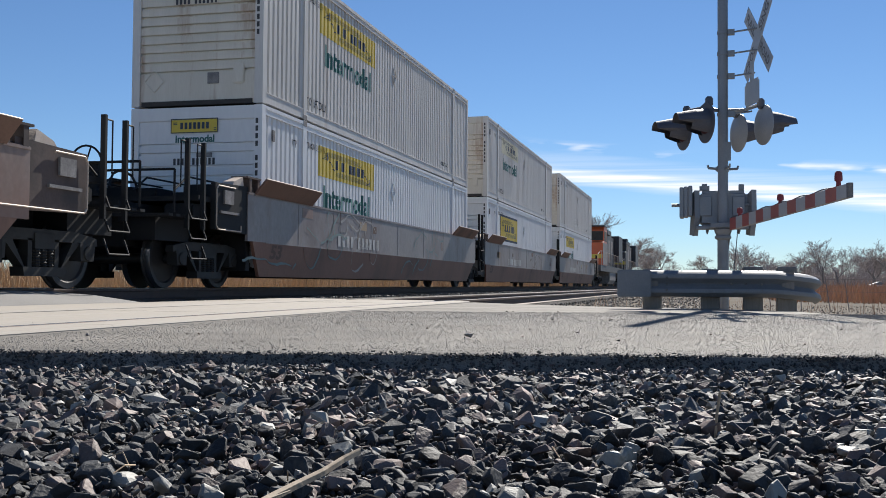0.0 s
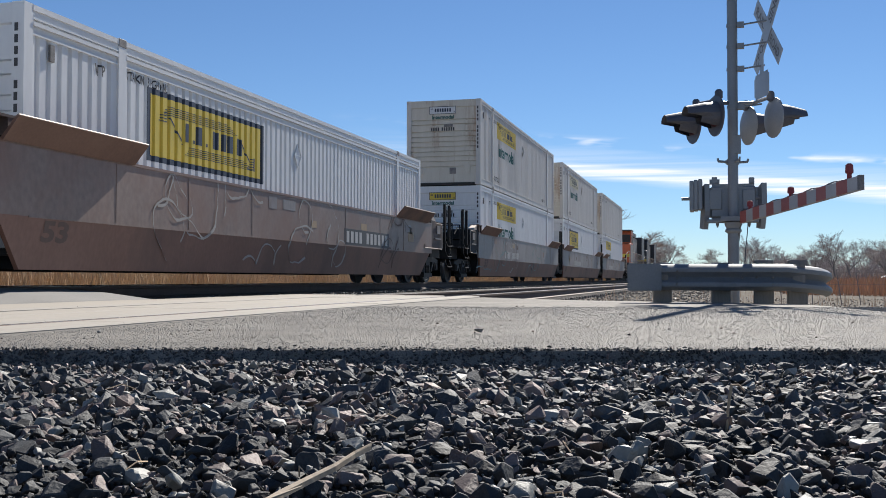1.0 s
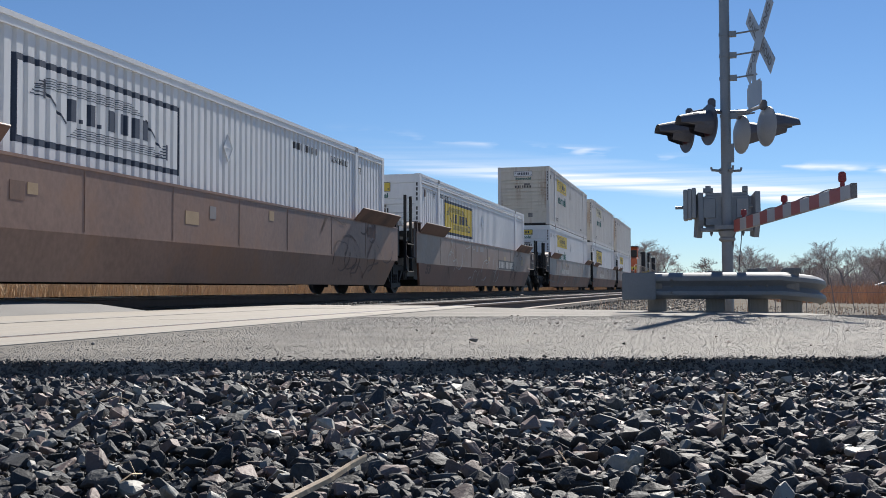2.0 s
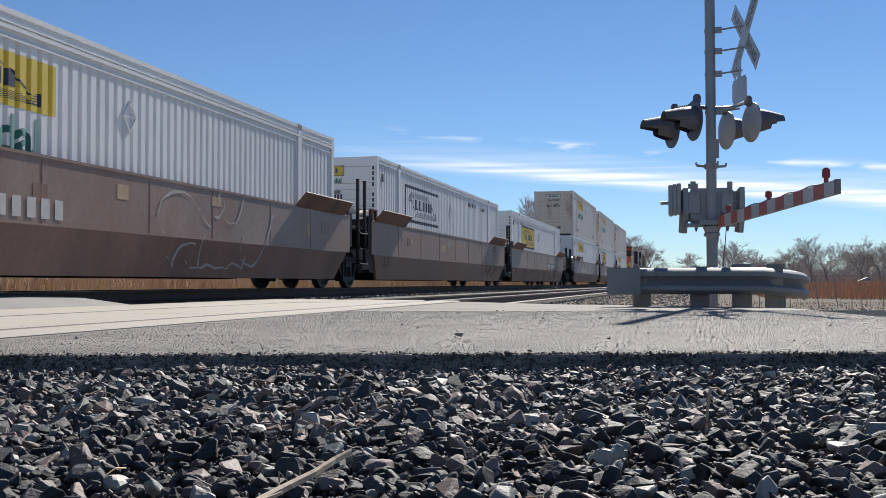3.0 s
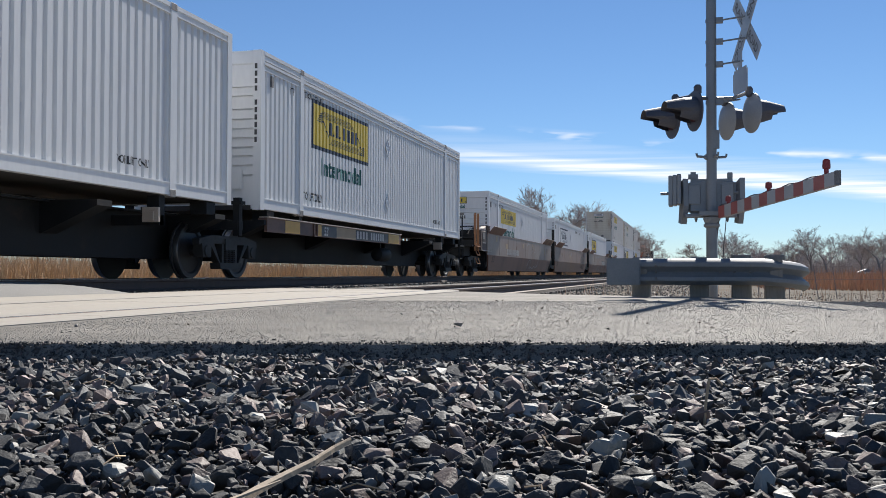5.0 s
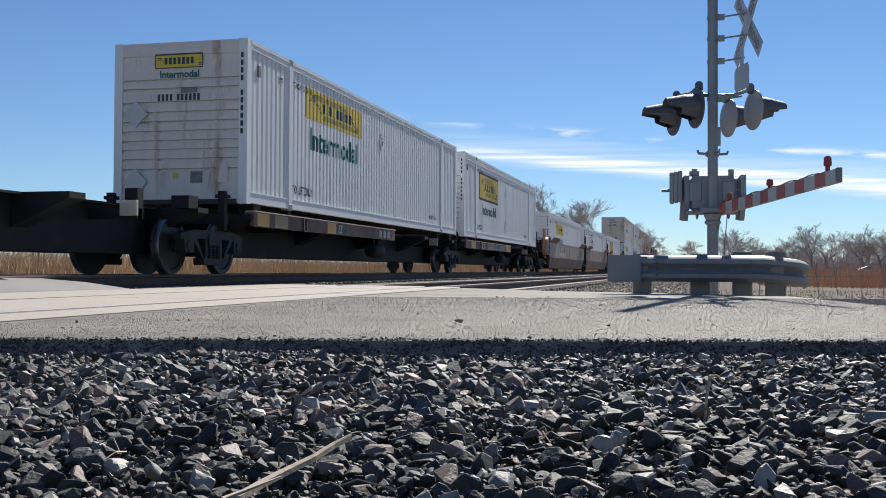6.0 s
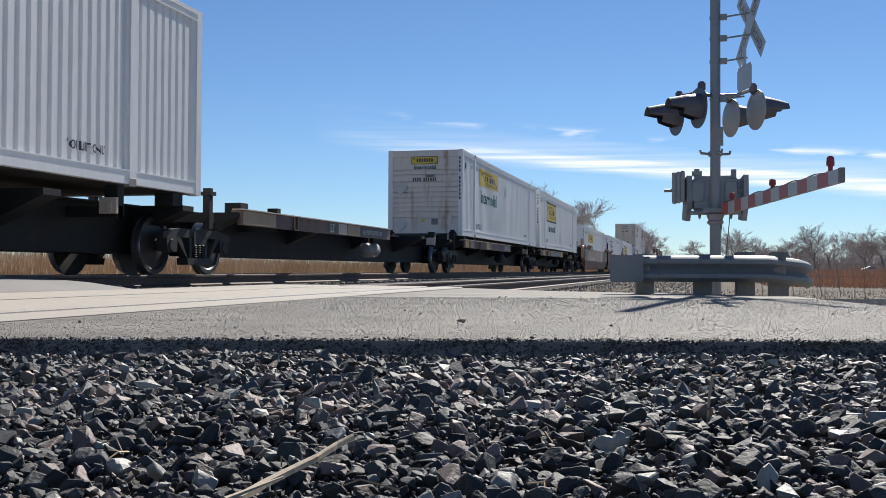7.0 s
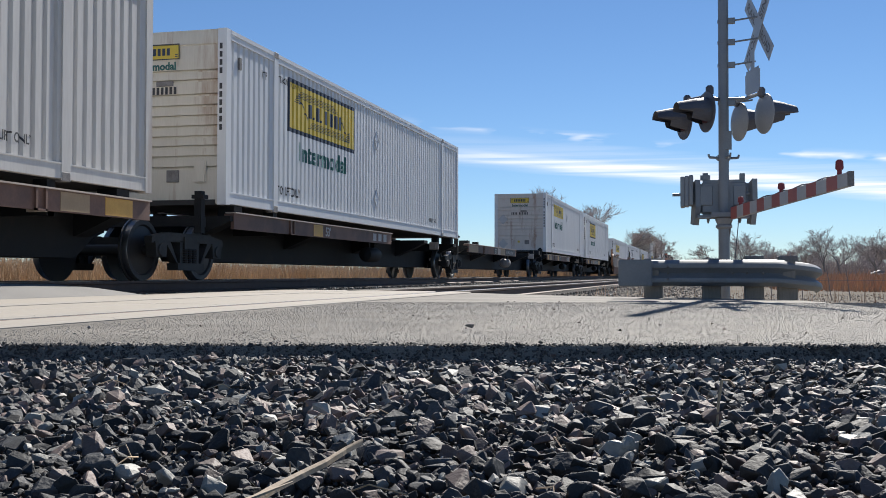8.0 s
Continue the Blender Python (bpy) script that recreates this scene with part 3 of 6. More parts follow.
def breaks(ends):
    a, b = ends
    out = []
    n = int((b - a) / PITCH)
    for k in range(n):
        c = a + (k + 0.5) * PITCH
        out += [c - GROOVE * 0.5 - 0.024, c - GROOVE * 0.5, c + GROOVE * 0.5, c + GROOVE * 0.5 + 0.024]
    return [u for u in out if a < u < b]


BAYS = [(0.16, 1.90), (2.08, C_LEN - 2.08), (C_LEN - 1.90, C_LEN - 0.16)]


def bay_of(u):
    for q in BAYS:
        if q[0] <= u <= q[1]:
            return q
    return BAYS[1]


def drape(bm, out):
    """Lay a flat shape in (u along, z up) onto the corrugated side, out metres proud."""
    us = [v.co.x for v in bm.verts]
    lo, hi = min(us), max(us)
    for q in BAYS:
        for u in breaks(q):
            if lo < u < hi:
                bmesh.ops.bisect_plane(bm, geom=bm.verts[:] + bm.edges[:] + bm.faces[:], plane_co=(u, 0, 0), plane_no=(1, 0, 0), dist=1e-5)
    for v in bm.verts:
        u, z = v.co.x, v.co.y
        v.co = Vector((C_W * 0.5 - 0.02 - groove_depth(u, bay_of(u)) + out, u, z))
    return bm


def flat_rect(u0, u1, z0, z1):
    bm = B()
    bm.faces.new([bm.verts.new((u, z, 0)) for u, z in ((u0, z0), (u1, z0), (u1, z1), (u0, z1))])
    return bm


def shift(bm, u, z, sx=1.0):
    for v in bm.verts:
        v.co = Vector((v.co.x * sx + u, v.co.y + z, 0))
    return bm


def on_end(bm, y=-0.012):
    """Lay a flat shape in (x, z) on the end that faces the camera."""
    for v in bm.verts:
        v.co = Vector((v.co.x, y, v.co.y))
    return bm


mesh_cache = {}


def cached(key, make):
    if key not in mesh_cache:
        mesh_cache[key] = make()
    return mesh_cache[key]


def side_mesh(mat, near, tall=False):
    def make():
        bm = B()
        z0, z1 = 0.21, C_H - (0.34 if tall else 0.16)
        sx = 1 if near else -1
        for q in BAYS:
            us = [q[0]] + breaks(q) + [q[1]]
            lo = [bm.verts.new((sx * (C_W * 0.5 - 0.02 - groove_depth(u, q)), u, z0)) for u in us]
            hi = [bm.verts.new((sx * (C_W * 0.5 - 0.02 - groove_depth(u, q)), u, z1)) for u in us]
            for k in range(len(us) - 1):
                f = (lo[k], lo[k + 1], hi[k + 1], hi[k])
                bm.faces.new(f if near else f[::-1])
        me = bpy.data.meshes.new("side_panel")
        bm.to_mesh(me)
        bm.free()
        me.materials.append(mat)
        return me
    return cached(("side", mat.name, near, tall), make)


def frame_mesh(mat, tall=False):
    """Corner posts, the two forty-foot posts, top and bottom rails."""
    def make():
        bm = B()
        h = C_W * 0.5
        for s in (-1, 1):
            for y0, y1 in ((0, 0.16), (C_LEN - 0.16, C_LEN)):
                box(bm, *sorted((s * (h - 0.16), s * h)), y0, y1, 0.0, C_H)
            for y0, y1 in ((1.90, 2.08), (C_LEN - 2.08, C_LEN - 1.90)):
                box(bm, *sorted((s * (h - 0.10), s * (h + 0.004))), y0, y1, 0.0, C_H + 0.01)
            for y0, y1 in ((0.16, 1.90), (2.08, C_LEN - 2.08), (C_LEN - 1.90, C_LEN - 0.16)):
                box(bm, *sorted((s * (h - 0.12), s * (h - 0.008))), y0, y1, 0.02, 0.21)
                box(bm, *sorted((s * (h - 0.09), s * (h - 0.012))), y0, y1, C_H - 0.16, C_H - 0.065)
                box(bm, *sorted((s * (h - 0.075), s * (h + 0.003))), y0, y1, C_H - 0.07, C_H - 0.005)
                box(bm, *sorted((s * (h - 0.09), s * (h + 0.002))), y0, y1, C_H - 0.172, C_H - 0.155)
                box(bm, *sorted((s * (h - 0.09), s * (h + 0.002))), y0, y1, 0.195, 0.214)
                if tall:                   # deep header in two mouldings
                    box(bm, *sorted((s * (h - 0.09), s * (h - 0.03))), y0, y1, C_H - 0.34, C_H - 0.172)
                    box(bm, *sorted((s * (h - 0.06), s * (h + 0.006))), y0, y1, C_H - 0.245, C_H - 0.20)
                    box(bm, *sorted((s * (h - 0.06), s * (h - 0.006))), y0, y1, C_H - 0.352, C_H - 0.328)
        return mesh_of("frame_rails", bm, mat)
    return cached(("frame", mat.name, tall), make)


def end_mesh(mat):
    """The end wall: horizontal pressed ribs between the corner posts."""
    def make():
        bm = B()
        h = C_W * 0.5 - 0.16
        prof = [(0.06, 0.02)]
        z = 0.24
        prof += [(0.02, 0.02), (0.02, 0.2)]
        zs = [0.62, 0.80, 0.97, 1.13, 1.30, 1.47, 1.64, 1.82, 2.06, 2.22]
        for q in zs:
            prof += [(0.022, q - 0.03), (0.078, q - 0.022), (0.078, q + 0.012), (0.022, q + 0.02)]
        prof += [(0.022, C_H - 0.26), (0.0, C_H - 0.24), (0.0, C_H - 0.01)]
        a = [bm.verts.new((-h, y, q)) for y, q in prof]
        b = [bm.verts.new((h, y, q)) for y, q in prof]
        for k in range(len(prof) - 1):
            bm.faces.new((a[k], b[k], b[k + 1], a[k + 1]))
        box(bm, -h, h, 0.085, 0.14, 0.02, C_H - 0.02)
        return mesh_of("end_wall", bm, mat)
    return cached(("end", mat.name), make)


def castings_mesh():
    def make():
        bm = B()
        box(bm, -0.084, 0.084, -0.09, 0.09, -0.06, 0.06)
        bmesh.ops.bevel(bm, geom=bm.edges[:], offset=0.01, segments=1, affect="EDGES")
        return mesh_of("corner_casting", bm, M["castings"])
    return cached("castings", make)


def make_container(s, z, label, style="plain", logo="left", mat="white", end_mat=None, marks="rear", stain=False, placards=False, tall=False, du=0.0, dz=0.0, panel="yellow"):
    c = thing("shipping_container", label, "shipping container", "containers on the train")
    m = M[mat]
    me = M[end_mat] if end_mat else m
    shared("side_panel", side_mesh(m, True, tall), c)
    shared("side_panel", side_mesh(m, False, tall), c)
    shared("frame_rail", frame_mesh(m, tall), c)
    shared("end_wall", end_mesh(me), c)
    for sx in (-1, 1):
        for y in (1.99, C_LEN - 1.99):
            for q in (0.048, C_H - 0.047):
                shared("corner_casting", castings_mesh(), c, pose(sx * (C_W * 0.5 - 0.076), y, q))
    bm = B()
    box(bm, -C_W * 0.5 + 0.06, C_W * 0.5 - 0.06, 0.05, C_LEN - 0.05, C_H - 0.06, C_H - 0.02)
    part("roof", bm, m, c)
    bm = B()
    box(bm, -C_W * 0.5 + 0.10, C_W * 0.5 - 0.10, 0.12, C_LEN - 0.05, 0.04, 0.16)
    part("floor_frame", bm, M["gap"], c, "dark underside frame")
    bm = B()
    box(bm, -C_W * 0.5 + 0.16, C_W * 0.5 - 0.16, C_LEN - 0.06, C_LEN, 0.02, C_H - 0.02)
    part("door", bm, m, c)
    # near-black strip, slightly proud: the gap's shade under the end wall as colour
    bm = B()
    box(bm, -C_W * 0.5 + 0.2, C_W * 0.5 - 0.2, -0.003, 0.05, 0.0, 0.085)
    part("bottom_recess", bm, M["gap"], c, "dark strip painted as shade of the gap under the end wall")
    # placard holders: raised diamonds
    for zc in ((2.05,) if style == "plain" else (2.05, 0.67)):
        bm = B()
        u, dw, dh, x = 7.9, 0.155, 0.225, C_W * 0.5 - 0.010
        rim = [(x, u + dw, zc), (x, u, zc + dh), (x, u - dw, zc), (x, u, zc - dh), (x, u + dw, zc)]
        pipe(bm, rim, 0.010, 5)
        pipe(bm, [(x, u - dw, zc), (x, u + dw, zc)], 0.007, 5)
        if style != "plain":
            prism(bm, [(u + dw, zc), (u, zc + dh), (u - dw, zc), (u, zc - dh)], x - 0.006, x - 0.002)
        part("placard_holder", bm, m, c)
    # company panel on the side: yellow, with dark shapes in place of the mark
    if style != "bare":
        framed = style in ("framed", "framed_white")
        u0, u1, z0, z1 = (2.66, 6.27, 1.51, 2.37) if framed else (2.80, 6.36, 1.92, 2.54)
        u0, u1, z0, z1 = u0 + du, u1 + du, z0 + dz, z1 + dz
        if framed:
            part("logo_border", drape(flat_rect(u0 - 0.08, u1 + 0.08, z0 - 0.08, z1 + 0.08), 0.002), M["navy"], c, "dark border of the company panel")
        part("logo_panel", drape(flat_rect(u0, u1, z0, z1), 0.004), M["white"] if style == "framed_white" else M[panel], c, "painted company panel with dark shapes")
        w, h = u1 - u0, z1 - z0
        bm = B()

        def quad(*pts):                    # corners as shares of the panel
            bm.faces.new([bm.verts.new((u0 + w * a, z0 + h * b, 0)) for a, b in pts])

        at = 0.27                          # heavy blocks in place of the name
        for wd, top in ((0.040, 0.68), (0.014, 0.42), (0.050, 0.68), (0.014, 0.42), (0.0, 0), (0.052, 0.68), (0.050, 0.68), (0.056, 0.68), (0.050, 0.68)):
            if wd:
                quad((at, 0.36), (at + wd, 0.36), (at + wd, top), (at, top))
            at += wd + 0.024
        # the scroll: slanting ends, ruled lines over and under, a curl at either end
        for k in range(5):
            b = 0.13 + 0.035 * k
            quad((0.27 + 0.01 * k, b), (0.90 - 0.02 * k, b), (0.90 - 0.02 * k, b + 0.012), (0.27 + 0.01 * k, b + 0.012))
            b = 0.73 + 0.035 * k
            quad((0.10 + 0.01 * k, b), (0.74 - 0.02 * k, b), (0.74 - 0.02 * k, b + 0.012), (0.10 + 0.01 * k, b + 0.012))
        for a, b, c0, d in ((0.14, 0.70, 0.25, 0.30), (0.75, 0.70, 0.86, 0.30)):
            quad((a, b), (a + 0.012, b), (c0 + 0.012, d), (c0, d))
        for a, b in ((0.06, 0.60), (0.84, 0.14)):
            for k in range(5):
                quad((a + 0.012 * k, b + 0.05 * k), (a + 0.07, b + 0.05 * k), (a + 0.07, b + 0.05 * k + 0.018), (a + 0.012 * k, b + 0.05 * k + 0.018))
            quad((a + 0.07, b - 0.02), (a + 0.082, b - 0.02), (a + 0.082, b + 0.24), (a + 0.07, b + 0.24))
        part("logo_shape", drape(bm, 0.006), M["navy"], c, "dark shapes of the company mark")
        bm = letters("Intermodal", 1.0, 0.026)
        wx = max(v.co.x for v in bm.verts)
        wu, wl, wz, wh = (3.11 + du, 2.68, 0.93 + dz, 0.50) if framed else (3.03 + du, 3.02, 1.31 + dz * 0.4, 0.62)
        for v in bm.verts:
            v.co = Vector((wu + v.co.x * wl / wx, wz + v.co.y * wh, 0))
        part("lettering", drape(bm, 0.004), M["green"], c, "dark green lettering Intermodal")
        bm = letters("TOP LIFT ONLY", 0.22, 0.006)
        shift(bm, 2.13, 0.34, 0.68)
        part("lettering", drape(bm, 0.004), M["ink"], c, "small black lettering")
    k0, v0 = (12.60, 14.30) if marks == "front" else (2.16, 1.40)
    if marks == "front":
        part("number", drape(shift(bars(10, 0.13, (3,)), 10.66, 2.42, 1.3), 0.004), M["ink"], c, "black number shown as bars")
    part("lettering", drape(shift(letters("STACKING 3 HIGH ONLY", 0.17, 0.003), k0, 2.40, 0.55), 0.004), M["ink"], c, "small black lettering")
    part("lettering", drape(shift(letters("VTP", 0.2, 0.004), v0, 2.33, 0.62), 0.004), M["ink"], c, "small black lettering")
    part("lettering", drape(shift(letters("TOP LIFT ONLY", 0.16, 0.003), 12.66, 0.36, 0.80), 0.004), M["ink"], c, "small black lettering")
    bm = B()                               # lashing eye high in the rear bay
    box(bm, C_W * 0.5 - 0.03, C_W * 0.5 + 0.002, 0.48, 0.56, 2.30, 2.50)
    part("lashing_eye", bm, M["castings"], c, "dark recessed lashing eye")
    # end wall markings
    bm = B()
    for v in ((0.42, 0.0),):
        bm.faces.new([bm.verts.new((x, q, 0)) for x, q in ((-0.49, 2.42), (0.44, 2.42), (0.44, 2.68), (-0.49, 2.68))])
    part("logo_panel", on_end(bm, 0.0), M["white"] if stain else M["yellow"], c, "company panel on the end")
    bm = B()
    for k in range(7):
        x = -0.30 + k * 0.085
        bm.faces.new([bm.verts.new((q, r, 0)) for q, r in ((x, 2.49), (x + 0.055, 2.49), (x + 0.055, 2.61), (x, 2.61))])
    for x0, x1, q0, q1 in ((-0.49, 0.44, 2.665, 2.68), (-0.49, 0.44, 2.42, 2.435), (-0.49, -0.475, 2.42, 2.68), (0.425, 0.44, 2.42, 2.68), (-0.44, -0.36, 2.57, 2.585), (-0.44, -0.36, 2.60, 2.615), (0.36, 0.41, 2.46, 2.475), (0.36, 0.41, 2.49, 2.505)):
        bm.faces.new([bm.verts.new((q, r, 0)) for q, r in ((x0, q0), (x1, q0), (x1, q1), (x0, q1))])
    part("logo_shape", on_end(bm, -0.004), M["navy"], c, "dark shapes of the company mark")
    part("lettering", on_end(shift(letters("Intermodal", 0.18, 0.006), -0.41, 2.255, 0.98), 0.015), M["green"], c, "dark green lettering Intermodal")
    part("number", on_end(shift(bars(10, 0.12, (3,)), -0.44, 1.845), 0.015), M["ink"], c, "black number shown as bars")
    bm = B()                              # number down the corner post
    for k in range(10):
        zk = C_H - 0.34 - k * 0.135 - (0.12 if k > 3 else 0)
        bm.faces.new([bm.verts.new((x, -0.004, q)) for x, q in ((C_W * 0.5 - 0.125, zk), (C_W * 0.5 - 0.075, zk), (C_W * 0.5 - 0.075, zk + 0.095), (C_W * 0.5 - 0.125, zk + 0.095))])
    part("number", bm, M["ink"], c, "black number down the corner post, as bars")
    bm = B()
    box(bm, 0.02, 0.32, -0.002, 0.03, 1.98, 2.06)
    part("vent", bm, M["castings"], c, "small grey vent")
    bm = B()
    box(bm, 0.22, 0.44, 0.0, 0.03, 0.38, 0.58)
    part("data_plate", bm, M["castings"], c, "square grey data plate")
    bm = B()
    box(bm, 0.72, 0.94, -0.02, 0.03, 0.36, 0.74)
    bmesh.ops.bevel(bm, geom=bm.edges[:], offset=0.02, segments=2, affect="EDGES")
    part("hatch", bm, me, c)
    bm = B()
    for k in range(4):
        a, b = k * math.pi / 2, (k + 1) * math.pi / 2
        rod(bm, (-0.85 + 0.2 * math.cos(a), 0.012, 0.46 + 0.2 * math.sin(a)), (-0.85 + 0.2 * math.cos(b), 0.012, 0.46 + 0.2 * math.sin(b)), 0.012, 5)
    part("placard_holder", bm, me, c)
    if placards:
        for zc in (1.62, 0.40):
            bm = B()
            box(bm, -0.175, 0.175, -0.006, 0.006, -0.175, 0.175)
            bmesh.ops.bevel(bm, geom=bm.edges[:], offset=0.004, segments=1, affect="EDGES")
            bm.transform(pose(-0.86, -0.012, zc, 0, 45, 0))
            part("placard", bm, M["signwhite"], c, "blank grey diamond placard")
        bm = B()
        box(bm, -0.13, -0.02, 0.012, 0.03, 0.46, 0.56)
        part("sticker", bm, M["yellow"], c, "small yellow sticker")
    movers.append((c, TRACK_X, s, z))
    return c


# ---- train: running gear ----
def wheelset_mesh(r):
    def make():
        bm = B()
        for s in (-1, 1):
            lathe(bm, [(0.09, 0), (0.13, 0.06), (r * 0.78, 0.28), (r * 0.83, 0.1), (r * 0.985, 0.08), (r, 0.18), (r, 0.75), (r + 0.026, 0.82), (r + 0.026, 1.0), (r * 0.8, 1.0),
                       (0.12, 0.8), (0.1, 1.0)],
                  (s * 0.80, 0, 0), (s * 0.66, 0, 0), 28)
        rod(bm, (-1.02, 0, 0), (1.02, 0, 0), 0.085, 12)
        me = mesh_of("wheelset", bm, M["wheel"], True)
        me.materials.append(M["tread"])    # the polished running surface and flange
        for f in me.polygons:
            d = math.hypot(f.center.y, f.center.z)
            if d > r * 0.98 and abs(f.normal.x) < 0.5:
                f.material_index = 1
        return me
    return cached(("wheelset", r), make)


def truck_mesh(r, wb):
    """Side frames with a spring nest each, bolster and brake beam."""
    def make():
        bm = B()
        h = wb * 0.5
        for s in (-1, 1):
            x0, x1 = sorted((s * 0.93, s * 1.06))
            # top chord, arch bars, journal boxes, bottom chord
            prism(bm, [(-h - 0.24, r + 0.10), (-h - 0.22, r + 0.20), (-h + 0.25, r + 0.27), (h - 0.25, r + 0.27), (h + 0.22, r + 0.20), (h + 0.24, r + 0.10), (h - 0.20, r + 0.13), (-h + 0.20, r + 0.13)], x0, x1)
            for q in (-1, 1):
                prism(bm, [(q * (h + 0.17), r + 0.12), (q * (h - 0.17), r + 0.13), (q * (h - 0.15), r - 0.10), (q * (h + 0.13), r - 0.10)], x0 - 0.02, x1 + 0.02)
                prism(bm, [(q * (h - 0.16), r + 0.12), (q * (h - 0.30), r + 0.14), (q * 0.30, r - 0.27), (q * 0.38, r - 0.20)], x0, x1)
                prism(bm, [(q * 0.30, r + 0.15), (q * 0.22, r + 0.15), (q * 0.22, r - 0.2), (q * 0.30, r - 0.2)], x0, x1)
                lathe(bm, [(0.09, 0), (0.11, 0.3), (0.11, 1)], (s * 1.10, q * h, r), (s * 0.94, q * h, r), 12)
            prism(bm, [(-0.40, r - 0.30), (0.40, r - 0.30), (0.42, r - 0.19), (-0.42, r - 0.19)], x0 - 0.03, x1 + 0.03)
        box(bm, -1.08, 1.08, -0.19, 0.19, r + 0.03, r + 0.22)
        return mesh_of("truck_frame", bm, M["frame"])
    return cached(("truck", r, wb), make)


def springs_mesh(r):
    def make():
        bm = B()
        for q in (-0.13, 0.0, 0.13):
            for k in range(6):
                z = r - 0.19 + k * 0.036
                lathe(bm, [(0.045, 0), (0.062, 0.5), (0.045, 1)], (0, q, z), (0, q, z + 0.036), 8)
        return mesh_of("spring", bm, M["frame"])
    return cached(("springs", r), make)


spins = []


def make_truck(parent, y, r=0.4575, wb=1.78):
    t = shared("truck", truck_mesh(r, wb), parent, pose(0, y, 0))
    for sx in (-1.04, 1.04):
        shared("spring_nest", springs_mesh(r), t, pose(sx, 0, 0))
    for q in (-1, 1):
        w = shared("wheelset", wheelset_mesh(r), t, pose(0, q * wb * 0.5, r))
        spins.append((w, q * wb * 0.5, r))
    return t


# ---- train: well cars ----
FOLD = 0.80            # height at which the well sides turn inwards

def make_well(s, label, rear, front, seed, mark=True, paint="brown", tags=()):
    """One well unit round a container of 16.15 m; y = 0 at the container's rear end. rear, front: 'end' (coupler) or 'joint'."""
    rnd = random.Random(seed)
    w = thing("well_car", label, "railway well car", "well cars")
    L = C_LEN
    xs = 1.40
    for sx in (-1, 1):
        upper = B()
        prism(upper, [(-0.75, FOLD), (L + 0.75, FOLD), (L + 0.75, 1.63), (-0.75, 1.63)], *sorted((sx * (xs - 0.05), sx * xs)))
        box(upper, *sorted((sx * (xs - 0.09), sx * (xs + 0.012))), -0.75, L + 0.75, 1.59, 1.62)
        part("side_plate", upper, M[paint], w)
        low = B()
        poly = [(-0.55, FOLD), (L + 0.55, FOLD), (L + 0.02, 0.20), (-0.02, 0.20)]
        va = [low.verts.new((sx * (xs - (FOLD - z) * 0.20), y, z)) for y, z in poly]
        vb = [low.verts.new((sx * (xs - 0.06 - (FOLD - z) * 0.20), y, z)) for y, z in poly]
        for k in range(4):
            low.faces.new((va[k], va[(k + 1) % 4], vb[(k + 1) % 4], vb[k]))
        low.faces.new(va)
        low.faces.new(vb[::-1])
        part("lower_side_plate", low, M["rusty"] if paint == "rusty" else M["redbrown"], w, "red-brown lower plate slanting inwards")
        if sx > 0:                         # length stencil low on the rear end
            bm = letters("53", 0.33, 0.012)
            for v in bm.verts:
                z = FOLD - 0.27 + v.co.y
                v.co = Vector((xs + 0.004 - (FOLD - z) * 0.20, 0.25 + v.co.x * 1.6, z))
            part("lettering", bm, M["spraydark"], w, "dark stencilled 53 on the lower plate")
            bm = B()
            box(bm, xs - 0.03, xs + 0.006, -0.02, L + 0.02, FOLD - 0.012, FOLD + 0.01)
            part("fold_seam", bm, M[paint], w)
        for k in range(7):                 # weld seams
            sm = B()
            y = 1.6 + k * 2.15 + rnd.uniform(-0.2, 0.2)
            box(sm, *sorted((sx * xs, sx * (xs + 0.005))), y, y + 0.014, FOLD + 0.02, 1.58)
            part("weld_seam", sm, M[paint], w)
        # container guides that lean outwards at both ends of the well
        for y0, y1 in ((-0.5, 2.1), (L - 2.45, L + 0.3)):
            g = B()
            v = []
            for (dx, z) in ((0.0, 1.63), (0.21, 1.87), (0.235, 1.855), (0.03, 1.60)):
                v.append([g.verts.new((sx * (xs + dx), y, z)) for y in (y0, y1)])
            for k in range(4):
                g.faces.new((v[k][0], v[k][1], v[(k + 1) % 4][1], v[(k + 1) % 4][0]))
            g.faces.new([q[0] for q in v])
            g.faces.new([q[1] for q in v][::-1])
            part("container_guide", g, M["bolster"], w, "leaning steel container guide with a worn bright lip")
            g = B()
            rod(g, (sx * (xs + 0.225), y0, 1.865), (sx * (xs + 0.225), y1, 1.865), 0.012, 6)
            part("guide_lip", g, M["edge"], w)
    fl = B()
    for k in range(9):
        y = 0.4 + k * (L - 0.8) / 8
        box(fl, -1.22, 1.22, y - 0.15, y + 0.15, 0.22, 0.36)
    box(fl, -1.22, -1.0, 0, L, 0.21, 0.30)
    box(fl, 1.0, 1.22, 0, L, 0.21, 0.30)
    part("well_floor", fl, M["black"], w)
    for kind, sgn, base in ((rear, -1, 0.0), (front, 1, L)):
        reach = 3.25 if kind == "end" else 1.56
        Y = lambda o: base + sgn * o
        bx = B()
        box(bx, -1.36, 1.36, *sorted((Y(0.25), Y(0.55))), 0.95, 1.66)
        box(bx, -0.45, 0.45, *sorted((Y(0.3), Y(reach - 0.1))), 0.98, 1.30)
        box(bx, -1.30, 1.30, *sorted((Y(0.5), Y(min(reach, 2.3)))), 1.36, 1.44)
        part("end_platform", bx, M["black"], w)
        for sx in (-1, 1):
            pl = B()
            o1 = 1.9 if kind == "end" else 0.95
